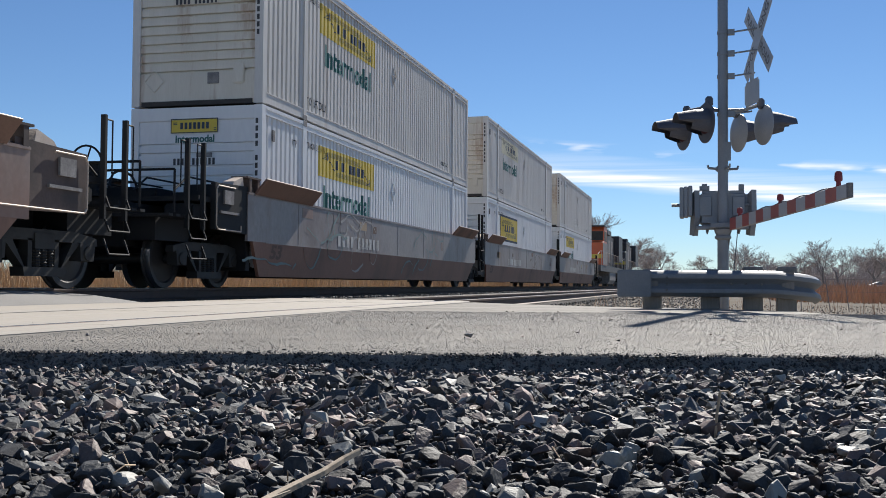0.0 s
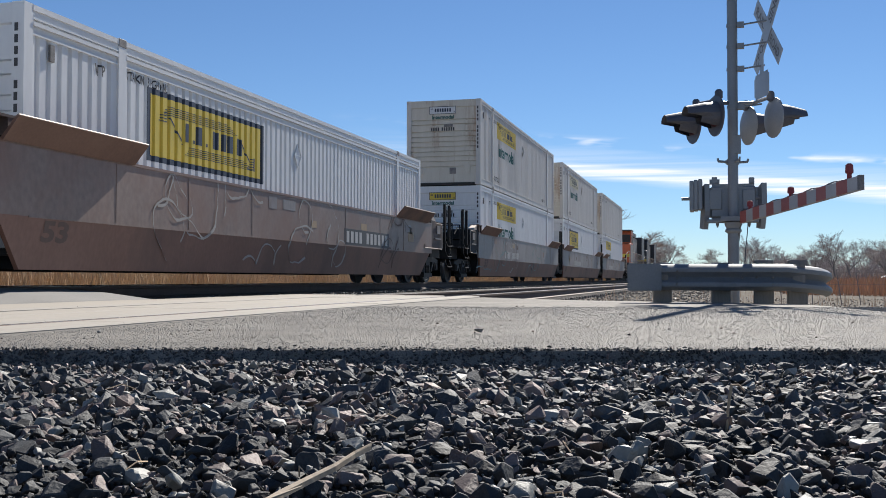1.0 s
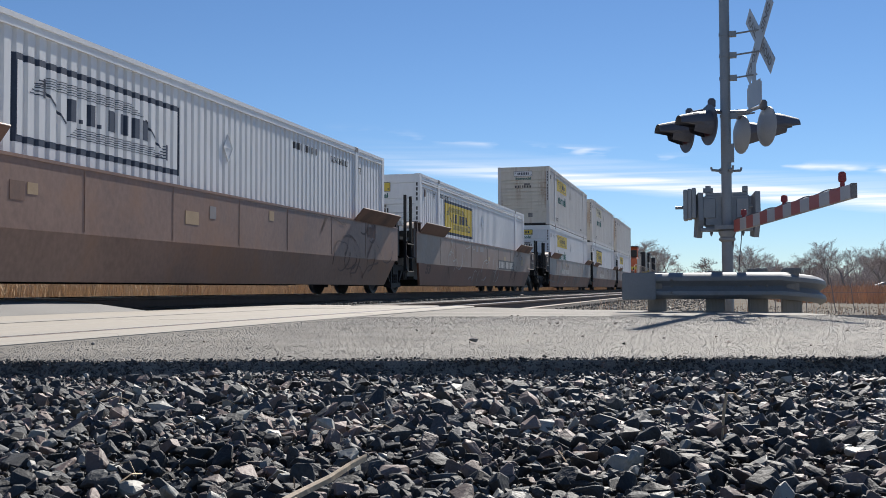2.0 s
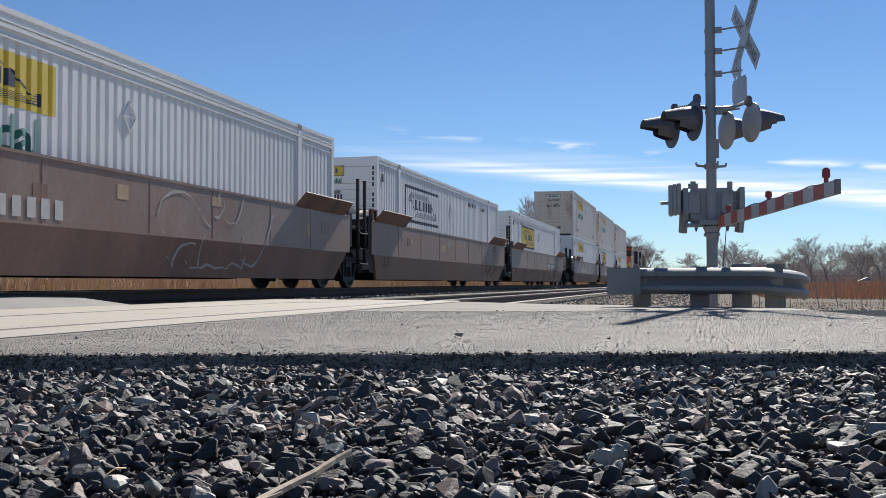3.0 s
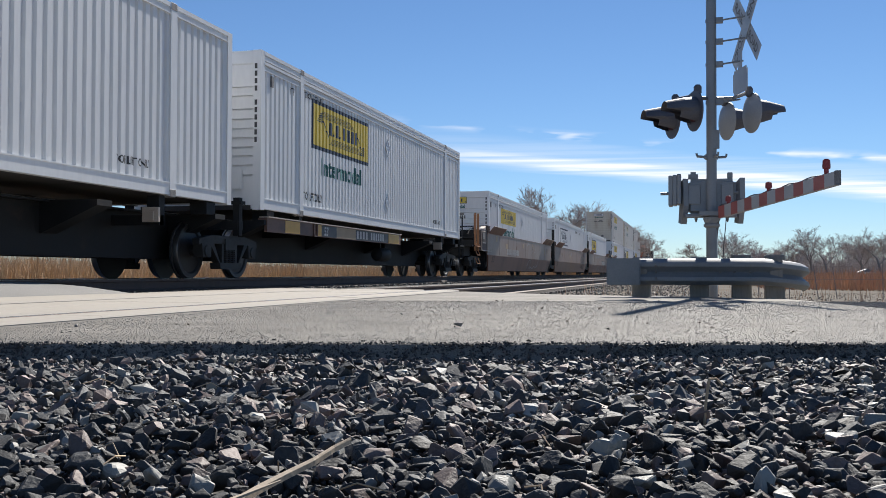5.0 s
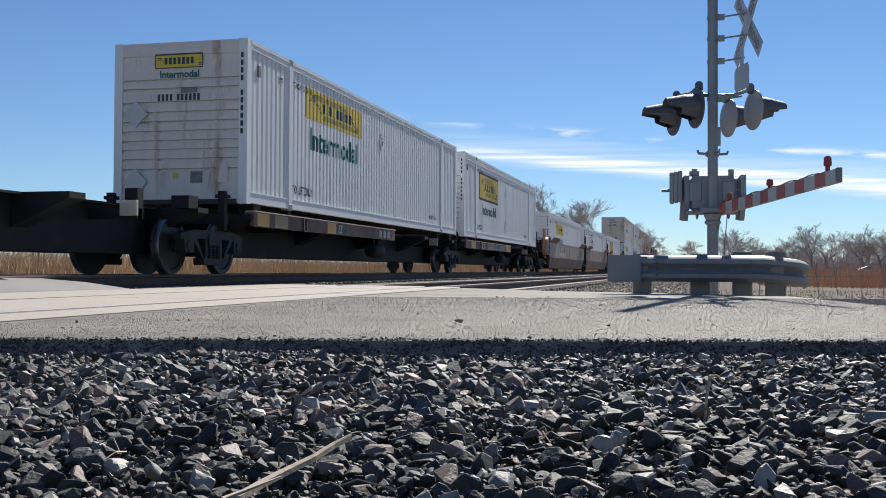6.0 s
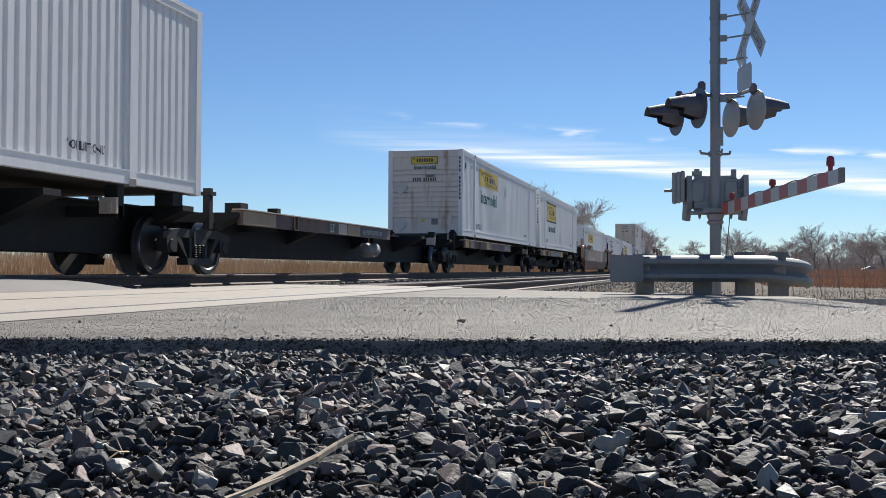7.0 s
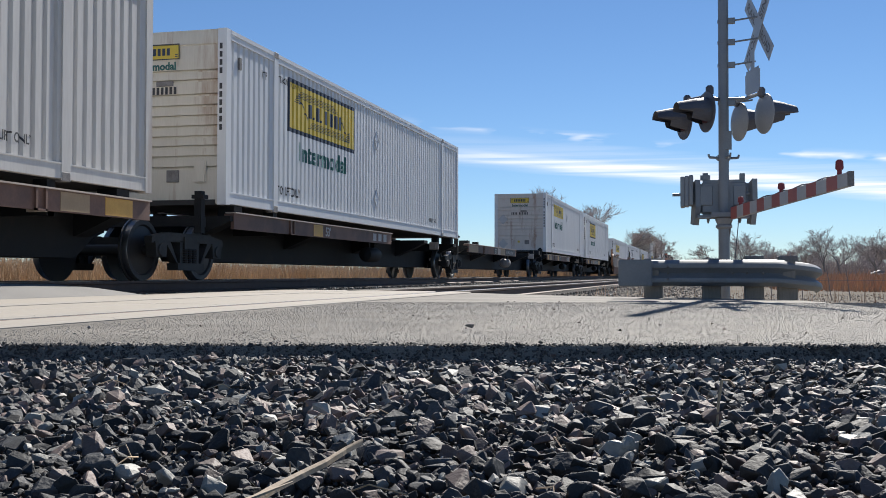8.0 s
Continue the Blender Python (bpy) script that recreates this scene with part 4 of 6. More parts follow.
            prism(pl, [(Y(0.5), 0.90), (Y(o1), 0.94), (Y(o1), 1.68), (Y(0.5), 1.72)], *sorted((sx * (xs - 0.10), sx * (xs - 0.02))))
            # dark tone stands for the shadow on the end plates
            part("end_side_plate", pl, M["endshade"] if paint == "brown" else M["black"], w)
            for o in (0.30, 0.62):         # posts that carry the guide, with a gap between; shade is in their colour
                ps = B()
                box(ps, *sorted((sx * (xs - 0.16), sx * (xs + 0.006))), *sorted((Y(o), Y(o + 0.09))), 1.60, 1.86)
                part("guide_post", ps, M["endshade"], w)
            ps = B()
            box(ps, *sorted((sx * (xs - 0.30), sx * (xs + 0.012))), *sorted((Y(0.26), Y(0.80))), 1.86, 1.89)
            part("post_cap", ps, M["endshade"], w)
            # wedge coloured pale to show sunlight on it
            wd = B()
            prism(wd, [(Y(0.86), 1.70), (Y(1.28), 1.70), (Y(1.22), 1.76), (Y(0.90), 1.86)], *sorted((sx * (xs - 0.24), sx * (xs - 0.03))))
            part("wedge", wd, M["edge"], w, "wedge on the end plate, painted in a sunlit tone")
            if kind == "end":
                fr = B()
                x = sx * (xs - 0.015)
                near = 0.06 if paint == "brown" else 0.98
                x = sx * (xs + (0.008 if paint == "brown" else -0.015))
                pipe(fr, [(x, Y(near), 1.04), (x, Y(near), 0.94), (x, Y(1.80), 0.94), (x, Y(1.86), 1.0), (x, Y(1.86), 1.58), (x, Y(1.80), 1.64), (x, Y(1.2), 1.64)], 0.012)
                part("plate_edging", fr, M["edge"], w, "bright worn edging of the end plate")
                fr = B()
                box(fr, *sorted((sx * (xs - 0.02), sx * (xs + 0.012))), *sorted((Y(1.30), Y(1.62))), 1.36, 1.58)
                box(fr, *sorted((sx * (xs - 0.02), sx * (xs + 0.012))), *sorted((Y(1.1), Y(1.75))), 1.2, 1.24)
                part("card_holder", fr, M["castings"], w)
        if kind == "end":
            make_truck(w, Y(1.5))
            for x in (1.36, -1.36):
              lad = B()
              for o in (2.25, 2.75):
                box(lad, x - 0.035, x + 0.035, *sorted((Y(o), Y(o + 0.05))), 0.9, 2.25)
                pipe(lad, [(x, Y(o + 0.05), 2.2), (x, Y(o + 0.22), 2.2), (x, Y(o + 0.22), 1.5)], 0.012)
              for z in (0.45, 0.75, 1.05):
                pipe(lad, [(x, Y(2.3), z + 0.2), (x + math.copysign(0.08, x), Y(2.3), z), (x + math.copysign(0.08, x), Y(2.78), z), (x, Y(2.78), z + 0.2)], 0.014)
              part("ladder", lad, M["rustrail"] if seed == 3 else M["black"], w)
            for x, o, z, dx, do, dz in ((0.75, 0.9, 1.44, 0.3, 0.35, 0.28), (-0.6, 1.2, 1.44, 0.35, 0.4, 0.22), (0.15, 1.7, 1.44, 0.25, 0.3, 0.16), (0.95, 2.0, 1.10, 0.25, 0.3, 0.22)):
                bx = B()
                box(bx, x - dx, x + dx, *sorted((Y(o - do), Y(o + do))), z, z + dz)
                bmesh.ops.bevel(bx, geom=bx.edges[:], offset=0.03, segments=2, affect="EDGES")
                part("brake_gear", bx, M["black"], w, "dark brake gear box on the end platform")
            rd = B()
            for x in (-0.9, -0.3, 0.35, 1.05):
                pipe(rd, [(x, Y(0.6), 1.74), (x, Y(2.2), 1.74), (x, Y(2.6), 1.5)], 0.016)
            pipe(rd, [(-1.36, Y(3.15), 1.12), (-1.36, Y(3.15), 1.75), (1.36, Y(3.15), 1.75), (1.36, Y(3.15), 1.12)], 0.02)
            part("handrail", rd, M["black"], w)
            sk = B()
            box(sk, -1.0, 1.0, *sorted((Y(2.05), Y(3.05))), 0.72, 1.06)
            box(sk, -0.5, 0.5, *sorted((Y(0.3), Y(3.1))), 0.62, 1.0)
            box(sk, -1.25, 1.25, *sorted((Y(0.35), Y(0.5))), 0.3, 1.0)
            part("draft_sill", sk, M["black"], w)
            tr = B()
            for k in range(5):
                o = 2.3 + k * 0.22
                box(tr, -1.36, 1.36, *sorted((Y(o), Y(o + 0.12))), 1.06, 1.10)
            part("crossover_step", tr, M["black"], w)
            bw = B()
            cx, cz = -0.55, 1.95
            for k in range(20):
                a0, a1 = k * math.tau / 20, (k + 1) * math.tau / 20
                rod(bw, (cx + 0.28 * math.cos(a0), Y(2.5), cz + 0.28 * math.sin(a0)), (cx + 0.28 * math.cos(a1), Y(2.5), cz + 0.28 * math.sin(a1)), 0.018, 5)
            for k in range(5):
                a0 = k * math.tau / 5
                rod(bw, (cx, Y(2.5), cz), (cx + 0.28 * math.cos(a0), Y(2.5), cz + 0.28 * math.sin(a0)), 0.013, 5)
            box(bw, cx - 0.2, cx + 0.2, *sorted((Y(2.3), Y(2.48))), 1.44, 1.98)
            part("hand_brake", bw, M["black"], w)
            cp = B()
            box(cp, -0.14, 0.14, *sorted((Y(3.0), Y(3.62))), 0.78, 1.02)
            box(cp, -0.2, 0.2, *sorted((Y(3.4), Y(3.62))), 0.74, 1.06)
            part("coupler", cp, M["black"], w)
            hose = B()
            pts = [(0.3 + 0.05 * math.sin(k), Y(2.4 + 0.12 * k), 1.5 + 0.28 * math.sin(k * 0.45)) for k in range(8)]
            pipe(hose, pts, 0.02)
            part("air_hose", hose, M["black"], w)
        elif sgn < 0:
            for x in (1.40, -1.40):
                lad = B()
                for o in (1.28, 1.78):
                    box(lad, x - 0.035, x + 0.035, *sorted((Y(o), Y(o + 0.05))), 0.55, 2.5)
                for z in (0.55, 0.9, 1.25):
                    pipe(lad, [(x, Y(1.3), z + 0.12), (x + math.copysign(0.07, x), Y(1.3), z), (x + math.copysign(0.07, x), Y(1.82), z), (x, Y(1.82), z + 0.12)], 0.016)
                part("ladder", lad, M["black"], w)
    if front == "joint":
        make_truck(w, L + 1.58)
    # stencils and patches on the side
    if mark:
        y0, dark = mark
        if dark:
            bm = B()
            box(bm, xs, xs + 0.003, y0 - 0.12, y0 + 2.9, FOLD + 0.02, 1.16)
            part("dark_patch", bm, M["loco"], w, "dark painted patch behind the number")
        bm = bars(10, 0.24, (3,))
        for v in bm.verts:
            v.co = Vector((xs + 0.006, y0 + v.co.x * 1.68, 0.87 + v.co.y))
        part("number", bm, M["chalk"], w, "white number shown as bars")
    for y0, y1, tone in tags:              # sprayed strokes, wandering and overlapping
        for j in range(4 if tone == "spraydark" else 5):
            pts = []
            y, z = rnd.uniform(y0, y1), rnd.uniform(0.5, 1.4)
            a = rnd.uniform(0, 6.28)
            for q in range(26):
                a += 0.18 + rnd.gauss(0, 0.25)
                y += 0.10 * math.cos(a)
                z += 0.08 * math.sin(a)
                if z > 1.6 or z < 0.35:
                    a = -a
                    z = min(max(z, 0.35), 1.6)
                pts.append((y, z))
            bm = B()
            last = None
            for q, (y, z) in enumerate(pts):
                x = xs + 0.006 - max(0, FOLD - z) * 0.20
                h = 0.018 + 0.006 * math.sin(0.5 * q + j)
                pair = [bm.verts.new((x + 0.0002 * q, y - h * 0.7, z + h)), bm.verts.new((x + 0.0002 * q, y + h * 0.7, z - h))]
                if last:
                    bm.faces.new((last[0], last[1], pair[1], pair[0]))
                last = pair
            part("graffiti_stroke", bm, M[tone], w, "faded sprayed graffiti stroke")
    for k in range(7):
        y, z = rnd.uniform(0.6, L - 0.6), rnd.uniform(1.12, 1.46)
        bm = B()
        a, b = rnd.uniform(0.08, 0.28), rnd.uniform(0.06, 0.13)
        box(bm, xs, xs + 0.004, y - a, y + a, z - b, z + b)
        part("stencil_patch", bm, rnd.choice((M["tan"], M["rusty"], M["bolster"], M["greybrown"], M["tan"])), w)
    movers.append((w, TRACK_X, s, 0.0))
    return w


# ---- train: spine car ----
def make_spine(s, label, patches, length_at, first=False, words="", turned=False, code=(), tone="bolster"):
    """One spine platform; y = 0 at the loaded length's rear end. patches: (start, end, material) on the side beam; code: white blocks (start, end, how many)."""
    w = thing("spine_car", label, "railway spine car", "spine cars")
    L = C_LEN
    b0 = L - 9.1 if turned else 0.0       # where the side beams begin
    bm = B()
    tail = [(L - 2.6, 0.32), (L - 1.9, 0.66)] if first else [(L - 0.5, 0.32), (L - 0.1, 0.60)]
    prism(bm, [(-0.2, 0.70), (0.6, 0.70), (1.0, 0.32)] + tail + [(L + 0.2, 0.70), (L + 0.2, 1.03), (-0.2, 1.03)], -0.42, 0.42)
    box(bm, -0.6, 0.6, 0.0, L, 1.03, 1.06)
    part("spine_beam", bm, M["black"], w)
    for y in (0.2, 4.4, 8.6, 12.2, L - 0.55):
        bm = B()
        prism(bm, [(-1.28, 1.06), (1.28, 1.06), (1.28, 0.98), (0.45, 0.62), (-0.45, 0.62), (-1.28, 0.98)], y, y + 0.35, "y")
        part("cross_bearer", bm, M["black"], w)
    for y in (0.4, L - 0.8):
        for sx in (-1, 1):
            bm = B()
            box(bm, *sorted((sx * 0.95, sx * 1.25)), y, y + 0.3, 1.04, 1.236)
            part("support_pad", bm, M["black"], w)
    for y in (2.05, L - 2.25):
        for sx in (-1, 1):
            bm = B()
            box(bm, *sorted((sx * 1.02, sx * 1.22)), y, y + 0.16, 0.8, 1.236)
            box(bm, *sorted((sx * 0.4, sx * 1.22)), y + 0.02, y + 0.14, 0.8, 0.95)
            part("support_pad", bm, M["black"], w)
    for sx in (-1, 1):
        bm = B()
        box(bm, *sorted((sx * 1.24, sx * 1.30)), b0 + 0.3, b0 + 9.05, 0.85, 1.11)
        box(bm, *sorted((sx * 1.12, sx * 1.24)), b0 + 0.3, b0 + 9.05, 1.07, 1.105)
        beam = part("side_beam", bm, M[tone], w, "brown side beam with painted patches and white lettering")
        bm = B()
        box(bm, *sorted((sx * 1.14, sx * 1.335)), b0 + 0.3, b0 + 9.05, 1.11, 1.13)
        part("beam_lip", bm, M["edge"], w)
        if sx > 0:
            for a, b, tint in patches:
                bm = B()
                box(bm, 1.30, 1.304 if tint != "loco" else 1.3035, b0 + a, b0 + b, 0.865, 1.095)
                part("painted_patch", bm, M[tint], beam)
            bm = B()                       # bracket that straps over the beam
            y = b0 + (6.5 if turned else 2.62)
            for k in (0.0, 0.18):
                box(bm, 1.30, 1.33, y + k, y + k + 0.035, 0.84, 1.115)
            box(bm, 1.30, 1.33, y, y + 0.215, 0.84, 0.865)
            part("bracket", bm, M[tone], beam)
            bm = letters("53'", 0.25, 0.006)
            for v in bm.verts:
                v.co = Vector((1.308, b0 + length_at + v.co.x, 0.89 + v.co.y))
            part("lettering", bm, M["chalk"], beam, "white lettering 53'")
            if words:
                bm = letters(words, 0.15, 0.003)
                for v in bm.verts:
                    v.co = Vector((1.308, b0 + 6.88 + v.co.x * 0.88, 0.92 + v.co.y))
                part("lettering", bm, M["chalk"], beam, "small white lettering")
            for a, b, n in code:
                bm = bars(n, 1.0)
                wide = max(v.co.x for v in bm.verts)
                for v in bm.verts:
                    v.co = Vector((1.308, b0 + a + v.co.x / wide * (b - a), 0.895 + v.co.y * 0.17))
                part("code", bm, M["chalk"], beam, "white code shown as bars")
    bm = B()
    lathe(bm, [(0.02, 0), (0.15, 0.06), (0.18, 0.16), (0.18, 0.84), (0.15, 0.94), (0.02, 1)], (0.95, 8.0, 0.58), (0.95, 8.95, 0.58), 20)
    part("air_reservoir", bm, M["black"] if not words else M["castings"], w, "horizontal cylindrical air tank", True)
    bm = B()
    box(bm, 0.9, 1.0, 8.2, 8.3, 0.6, 1.0)
    box(bm, 0.9, 1.0, 8.6, 8.7, 0.6, 1.0)
    part("tank_bracket", bm, M["black"], w)
    bm = B()
    for sx in (-1, 1):
        box(bm, *sorted((sx * 1.0, sx * 1.12)), -0.5, -0.38, 0.75, 1.42)
        box(bm, *sorted((sx * 0.96, sx * 1.16)), -0.52, -0.34, 1.3, 1.36)
    box(bm, -1.1, 1.1, -0.52, -0.3, 0.86, 1.02)
    part("stanchion", bm, M["black"], w)
    for sx in (-1, 1):
        bm = B()
        box(bm, *sorted((sx * 0.98, sx * 1.25)), L - 2.32, L - 2.27, 0.84, 1.06)
        box(bm, *sorted((sx * 1.10, sx * 1.18)), L - 2.335, L - 2.32, 0.86, 1.0)
        bmesh.ops.bevel(bm, geom=bm.edges[:], offset=0.006, segments=1, affect="EDGES")
        part("bolster_end_plate", bm, M["edge"], w, "bright worn plate on the end of the cross beam")
    make_truck(w, -0.75)
    if first:
        make_truck(w, L - 0.7)
        bm = B()
        box(bm, -0.3, 0.3, L + 0.2, L + 1.0, 0.74, 1.0)
        box(bm, -0.2, 0.2, L + 1.0, L + 1.4, 0.74, 1.04)
        part("coupler", bm, M["black"], w)
        bm = B()
        for x in (1.25, -1.25):
            for y in (L + 0.15, L + 0.6):
                pipe(bm, [(x, y, 0.6), (x, y, 2.0)], 0.025)
            for z in (0.6, 0.95, 1.3, 1.65, 2.0):
                pipe(bm, [(x, L + 0.15, z), (x, L + 0.6, z)], 0.015)
        box(bm, -1.3, 1.3, L + 0.1, L + 0.65, 1.0, 1.05)
        part("ladder", bm, M["black"], w)
    movers.append((w, TRACK_X, s, 0.0))
    return w


# ---- train: locomotives ----
def make_loco(s, label, paint="orange"):
    w = thing("locomotive", label, "diesel locomotive", "locomotives")
    L = 22.3
    bm = B()
    box(bm, -1.5, 1.5, 0.4, L - 0.4, 1.15, 1.62)
    box(bm, -0.2, 0.2, -0.3, 0.4, 0.8, 1.05)
    box(bm, -0.2, 0.2, L - 0.4, L + 0.35, 0.8, 1.05)
    part("underframe", bm, M["loco"], w)
    bm = B()
    prism(bm, [(-1.25, 0.2), (1.25, 0.2), (1.45, 0.5), (1.45, 1.15), (-1.45, 1.15), (-1.45, 0.5)], 8.3, 14.0, "y")
    part("fuel_tank", bm, M["castings"], w, "pale grey fuel tank")
    # cab at the rear end of this one, facing backwards
    bm = B()
    prism(bm, [(1.6, 1.62), (4.9, 1.62), (4.9, 4.55), (2.9, 4.62), (2.55, 4.3), (2.45, 3.45), (1.7, 3.3)], -1.52, 1.52)
    part("cab", bm, M[paint], w, "cab with dark windows")
    bm = B()
    box(bm, -1.45, 1.45, 2.42, 2.53, 3.5, 4.2)
    box(bm, 1.5, 1.535, 2.9, 4.6, 3.45, 4.2)
    part("windshield", bm, M["gap"], w)
    bm = B()
    box(bm, -1.56, 1.56, 2.6, 4.95, 4.56, 4.66)
    part("cab_roof", bm, M["loco"], w)
    bm = B()
    box(bm, -1.5, 1.5, 1.585, 1.66, 2.12, 2.42)
    part("stripe", bm, M["yellow"], w, "yellow band across the nose")
    if paint == "orange":
        bm = B()
        box(bm, 1.52, 1.532, 1.75, 4.85, 1.66, 3.3)
        part("cab_side", bm, M["castings"], w, "grey cab side")
    for y, z0, z1 in ((5.6, 4.25, 4.55), (12.4, 4.25, 4.75), (15.0, 4.25, 4.6)):
        bm = B()
        box(bm, -0.9, 0.9, y, y + 1.3, z0, z1)
        bmesh.ops.bevel(bm, geom=bm.edges[:], offset=0.08, segments=1, affect="EDGES")
        part("roof_housing", bm, M["castings"], w)
    bm = B()
    box(bm, -1.05, 1.05, 4.9, 17.2, 1.62, 4.25)
    box(bm, -1.5, 1.5, 17.0, L - 1.2, 2.2, 4.5)
    box(bm, -1.3, 1.3, 8.0, 11.5, 4.25, 4.6)
    part("hood", bm, M["loco"], w)
    for y in (6.0, 8.6, 11.2, 13.8):
        bm = B()
        box(bm, 1.05, 1.07, y, y + 2.0, 2.0, 3.9)
        part("hood_door", bm, M["castings"], w)
    bm = B()
    for sx in (-1, 1):
        for k in range(15):
            rod(bm, (sx * 1.48, 1.0 + k * 1.45, 1.6), (sx * 1.48, 1.0 + k * 1.45, 2.65), 0.022, 5)
        rod(bm, (sx * 1.48, 0.6, 2.65), (sx * 1.48, L - 0.6, 2.65), 0.022, 5)
        pipe(bm, [(sx * 1.3, 0.25, 0.7), (sx * 1.3, 0.25, 2.4), (sx * 1.4, 1.1, 2.65)], 0.025)
    part("handrail", bm, M["edge"], w)
    for y in (4.3, 17.6):
        t = shared("truck", truck_mesh(0.52, 2.3), w, pose(0, y, 0))
        for q in (-1.75, 0.0, 1.75):
            a = shared("wheelset", wheelset_mesh(0.52), t, pose(0, q, 0.52))
            spins.append((a, q, 0.52))
    movers.append((w, TRACK_X, s, 0.0))


FLOOR, JOIN = 0.36, 0.36 + C_H + 0.026
white_label = "white corrugated container with yellow company panel"
# three double-stacked units behind the locomotives
for k, (s, lower, upper) in enumerate(((16.55, "plain", "plain"), (35.85, "framed", "plain"), (55.15, "plain", "bare"))):
    make_well(s, "grey-brown weathered well car carrying two stacked containers", "end" if k == 0 else "joint", "joint" if k < 2 else "end", 10 + k,
              (3.62, False), "greybrown", ((1.5, 4.5, "sprayteal"), (9.5, 11.5, "sprayteal"), (1.0, 9.0, "spray")) if k == 0 else ((9.0, 13.0, "spraydark"),))
    make_container(s, FLOOR, white_label + " under another", lower)
    make_container(s, JOIN, "weathered white container stacked on another, rust-stained cream end", upper, mat="dirty", end_mat="cream", stain=k == 0,
                   panel="yellow" if k == 0 else "paleyellow")
# three units with one container each
make_well(-6.85, "brown graffiti-marked well car with one container", "joint", "end", 1, (10.23, True), "brown", ((2.5, 5.0, "spray"), (6.0, 9.5, "spray"), (12.0, 14.0, "spraydark")))
make_container(-6.85, FLOOR, white_label + ", bordered in navy", "framed", tall=True, dz=-0.05, du=0.06)
make_well(-26.2, "rusty orange-brown well car with dark graffiti", "joint", "joint", 2, None, "rusty", ((11.5, 15.0, "spraydark"), (12.0, 15.5, "spraydark")))
make_container(-26.2, FLOOR, "white corrugated container with a dark-framed white panel", "framed_white", marks="front")
make_well(-45.45, "brown weathered well car with rusty ladder posts", "end", "joint", 3, (3.45, False), "brown", ((9.0, 13.0, "spray"),))
make_container(-45.45, FLOOR, white_label + " and green lettering", "plain", tall=True, du=-0.14, dz=-0.14)
# spine platforms
DECK = 1.236
make_spine(-66.6, "black spine car platform with a brown and amber side beam",
           ((1.15, 1.9, "amber"), (2.86, 3.1, "amber"), (3.1, 4.03, "loco"), (4.03, 5.33, "tan"), (5.36, 7.9, "loco"), (7.95, 8.9, "amber")),
           3.25, True, code=((5.39, 6.2, 4), (6.46, 7.51, 6)))
make_container(-66.6, DECK, white_label + " bordered in navy", "framed", tall=True)
make_spine(-83.95, "black spine car platform with amber patches under a container",
           ((0.46, 0.98, "amber"), (1.24, 1.87, "tan"), (4.04, 4.58, "amber"), (4.62, 5.3, "loco")), 4.71, code=((7.7, 8.6, 3),))
make_container(-83.95, DECK, "white container with rust streaks on its end", "plain", end_mat="streaked", placards=True)
make_spine(-101.3, "empty black spine car platform with a lettered brown side beam",
           ((0.40, 1.80, "tan"), (4.55, 5.15, "loco"), (5.22, 5.75, "edge"), (5.8, 6.66, "tan"), (6.8, 8.75, "loco")), 4.67, False, "ALL PURPOSE SPINE CAR")
make_spine(-118.6, "black spine car platform with a plain red-brown side beam", ((3.85, 4.35, "amber"),), 4.49, code=((7.59, 8.62, 3),))
make_container(-118.6, DECK, white_label + " and a cream end", "framed", end_mat="cream", dz=0.13)
make_spine(-137.05, "black spine car platform under a weathered container",
           ((7.95, 8.6, "amber"), (7.0, 7.6, "tan"), (4.0, 4.6, "amber")), 3.3, turned=True, code=((1.2, 2.9, 5),))
make_container(-137.05, DECK, "weathered white container with rusty seams on a spine car", "plain", mat="dirty")
make_loco(75.4, "orange and dark locomotive with its cab facing back")
make_loco(98.6, "dark locomotive ahead of the orange one", "loco")


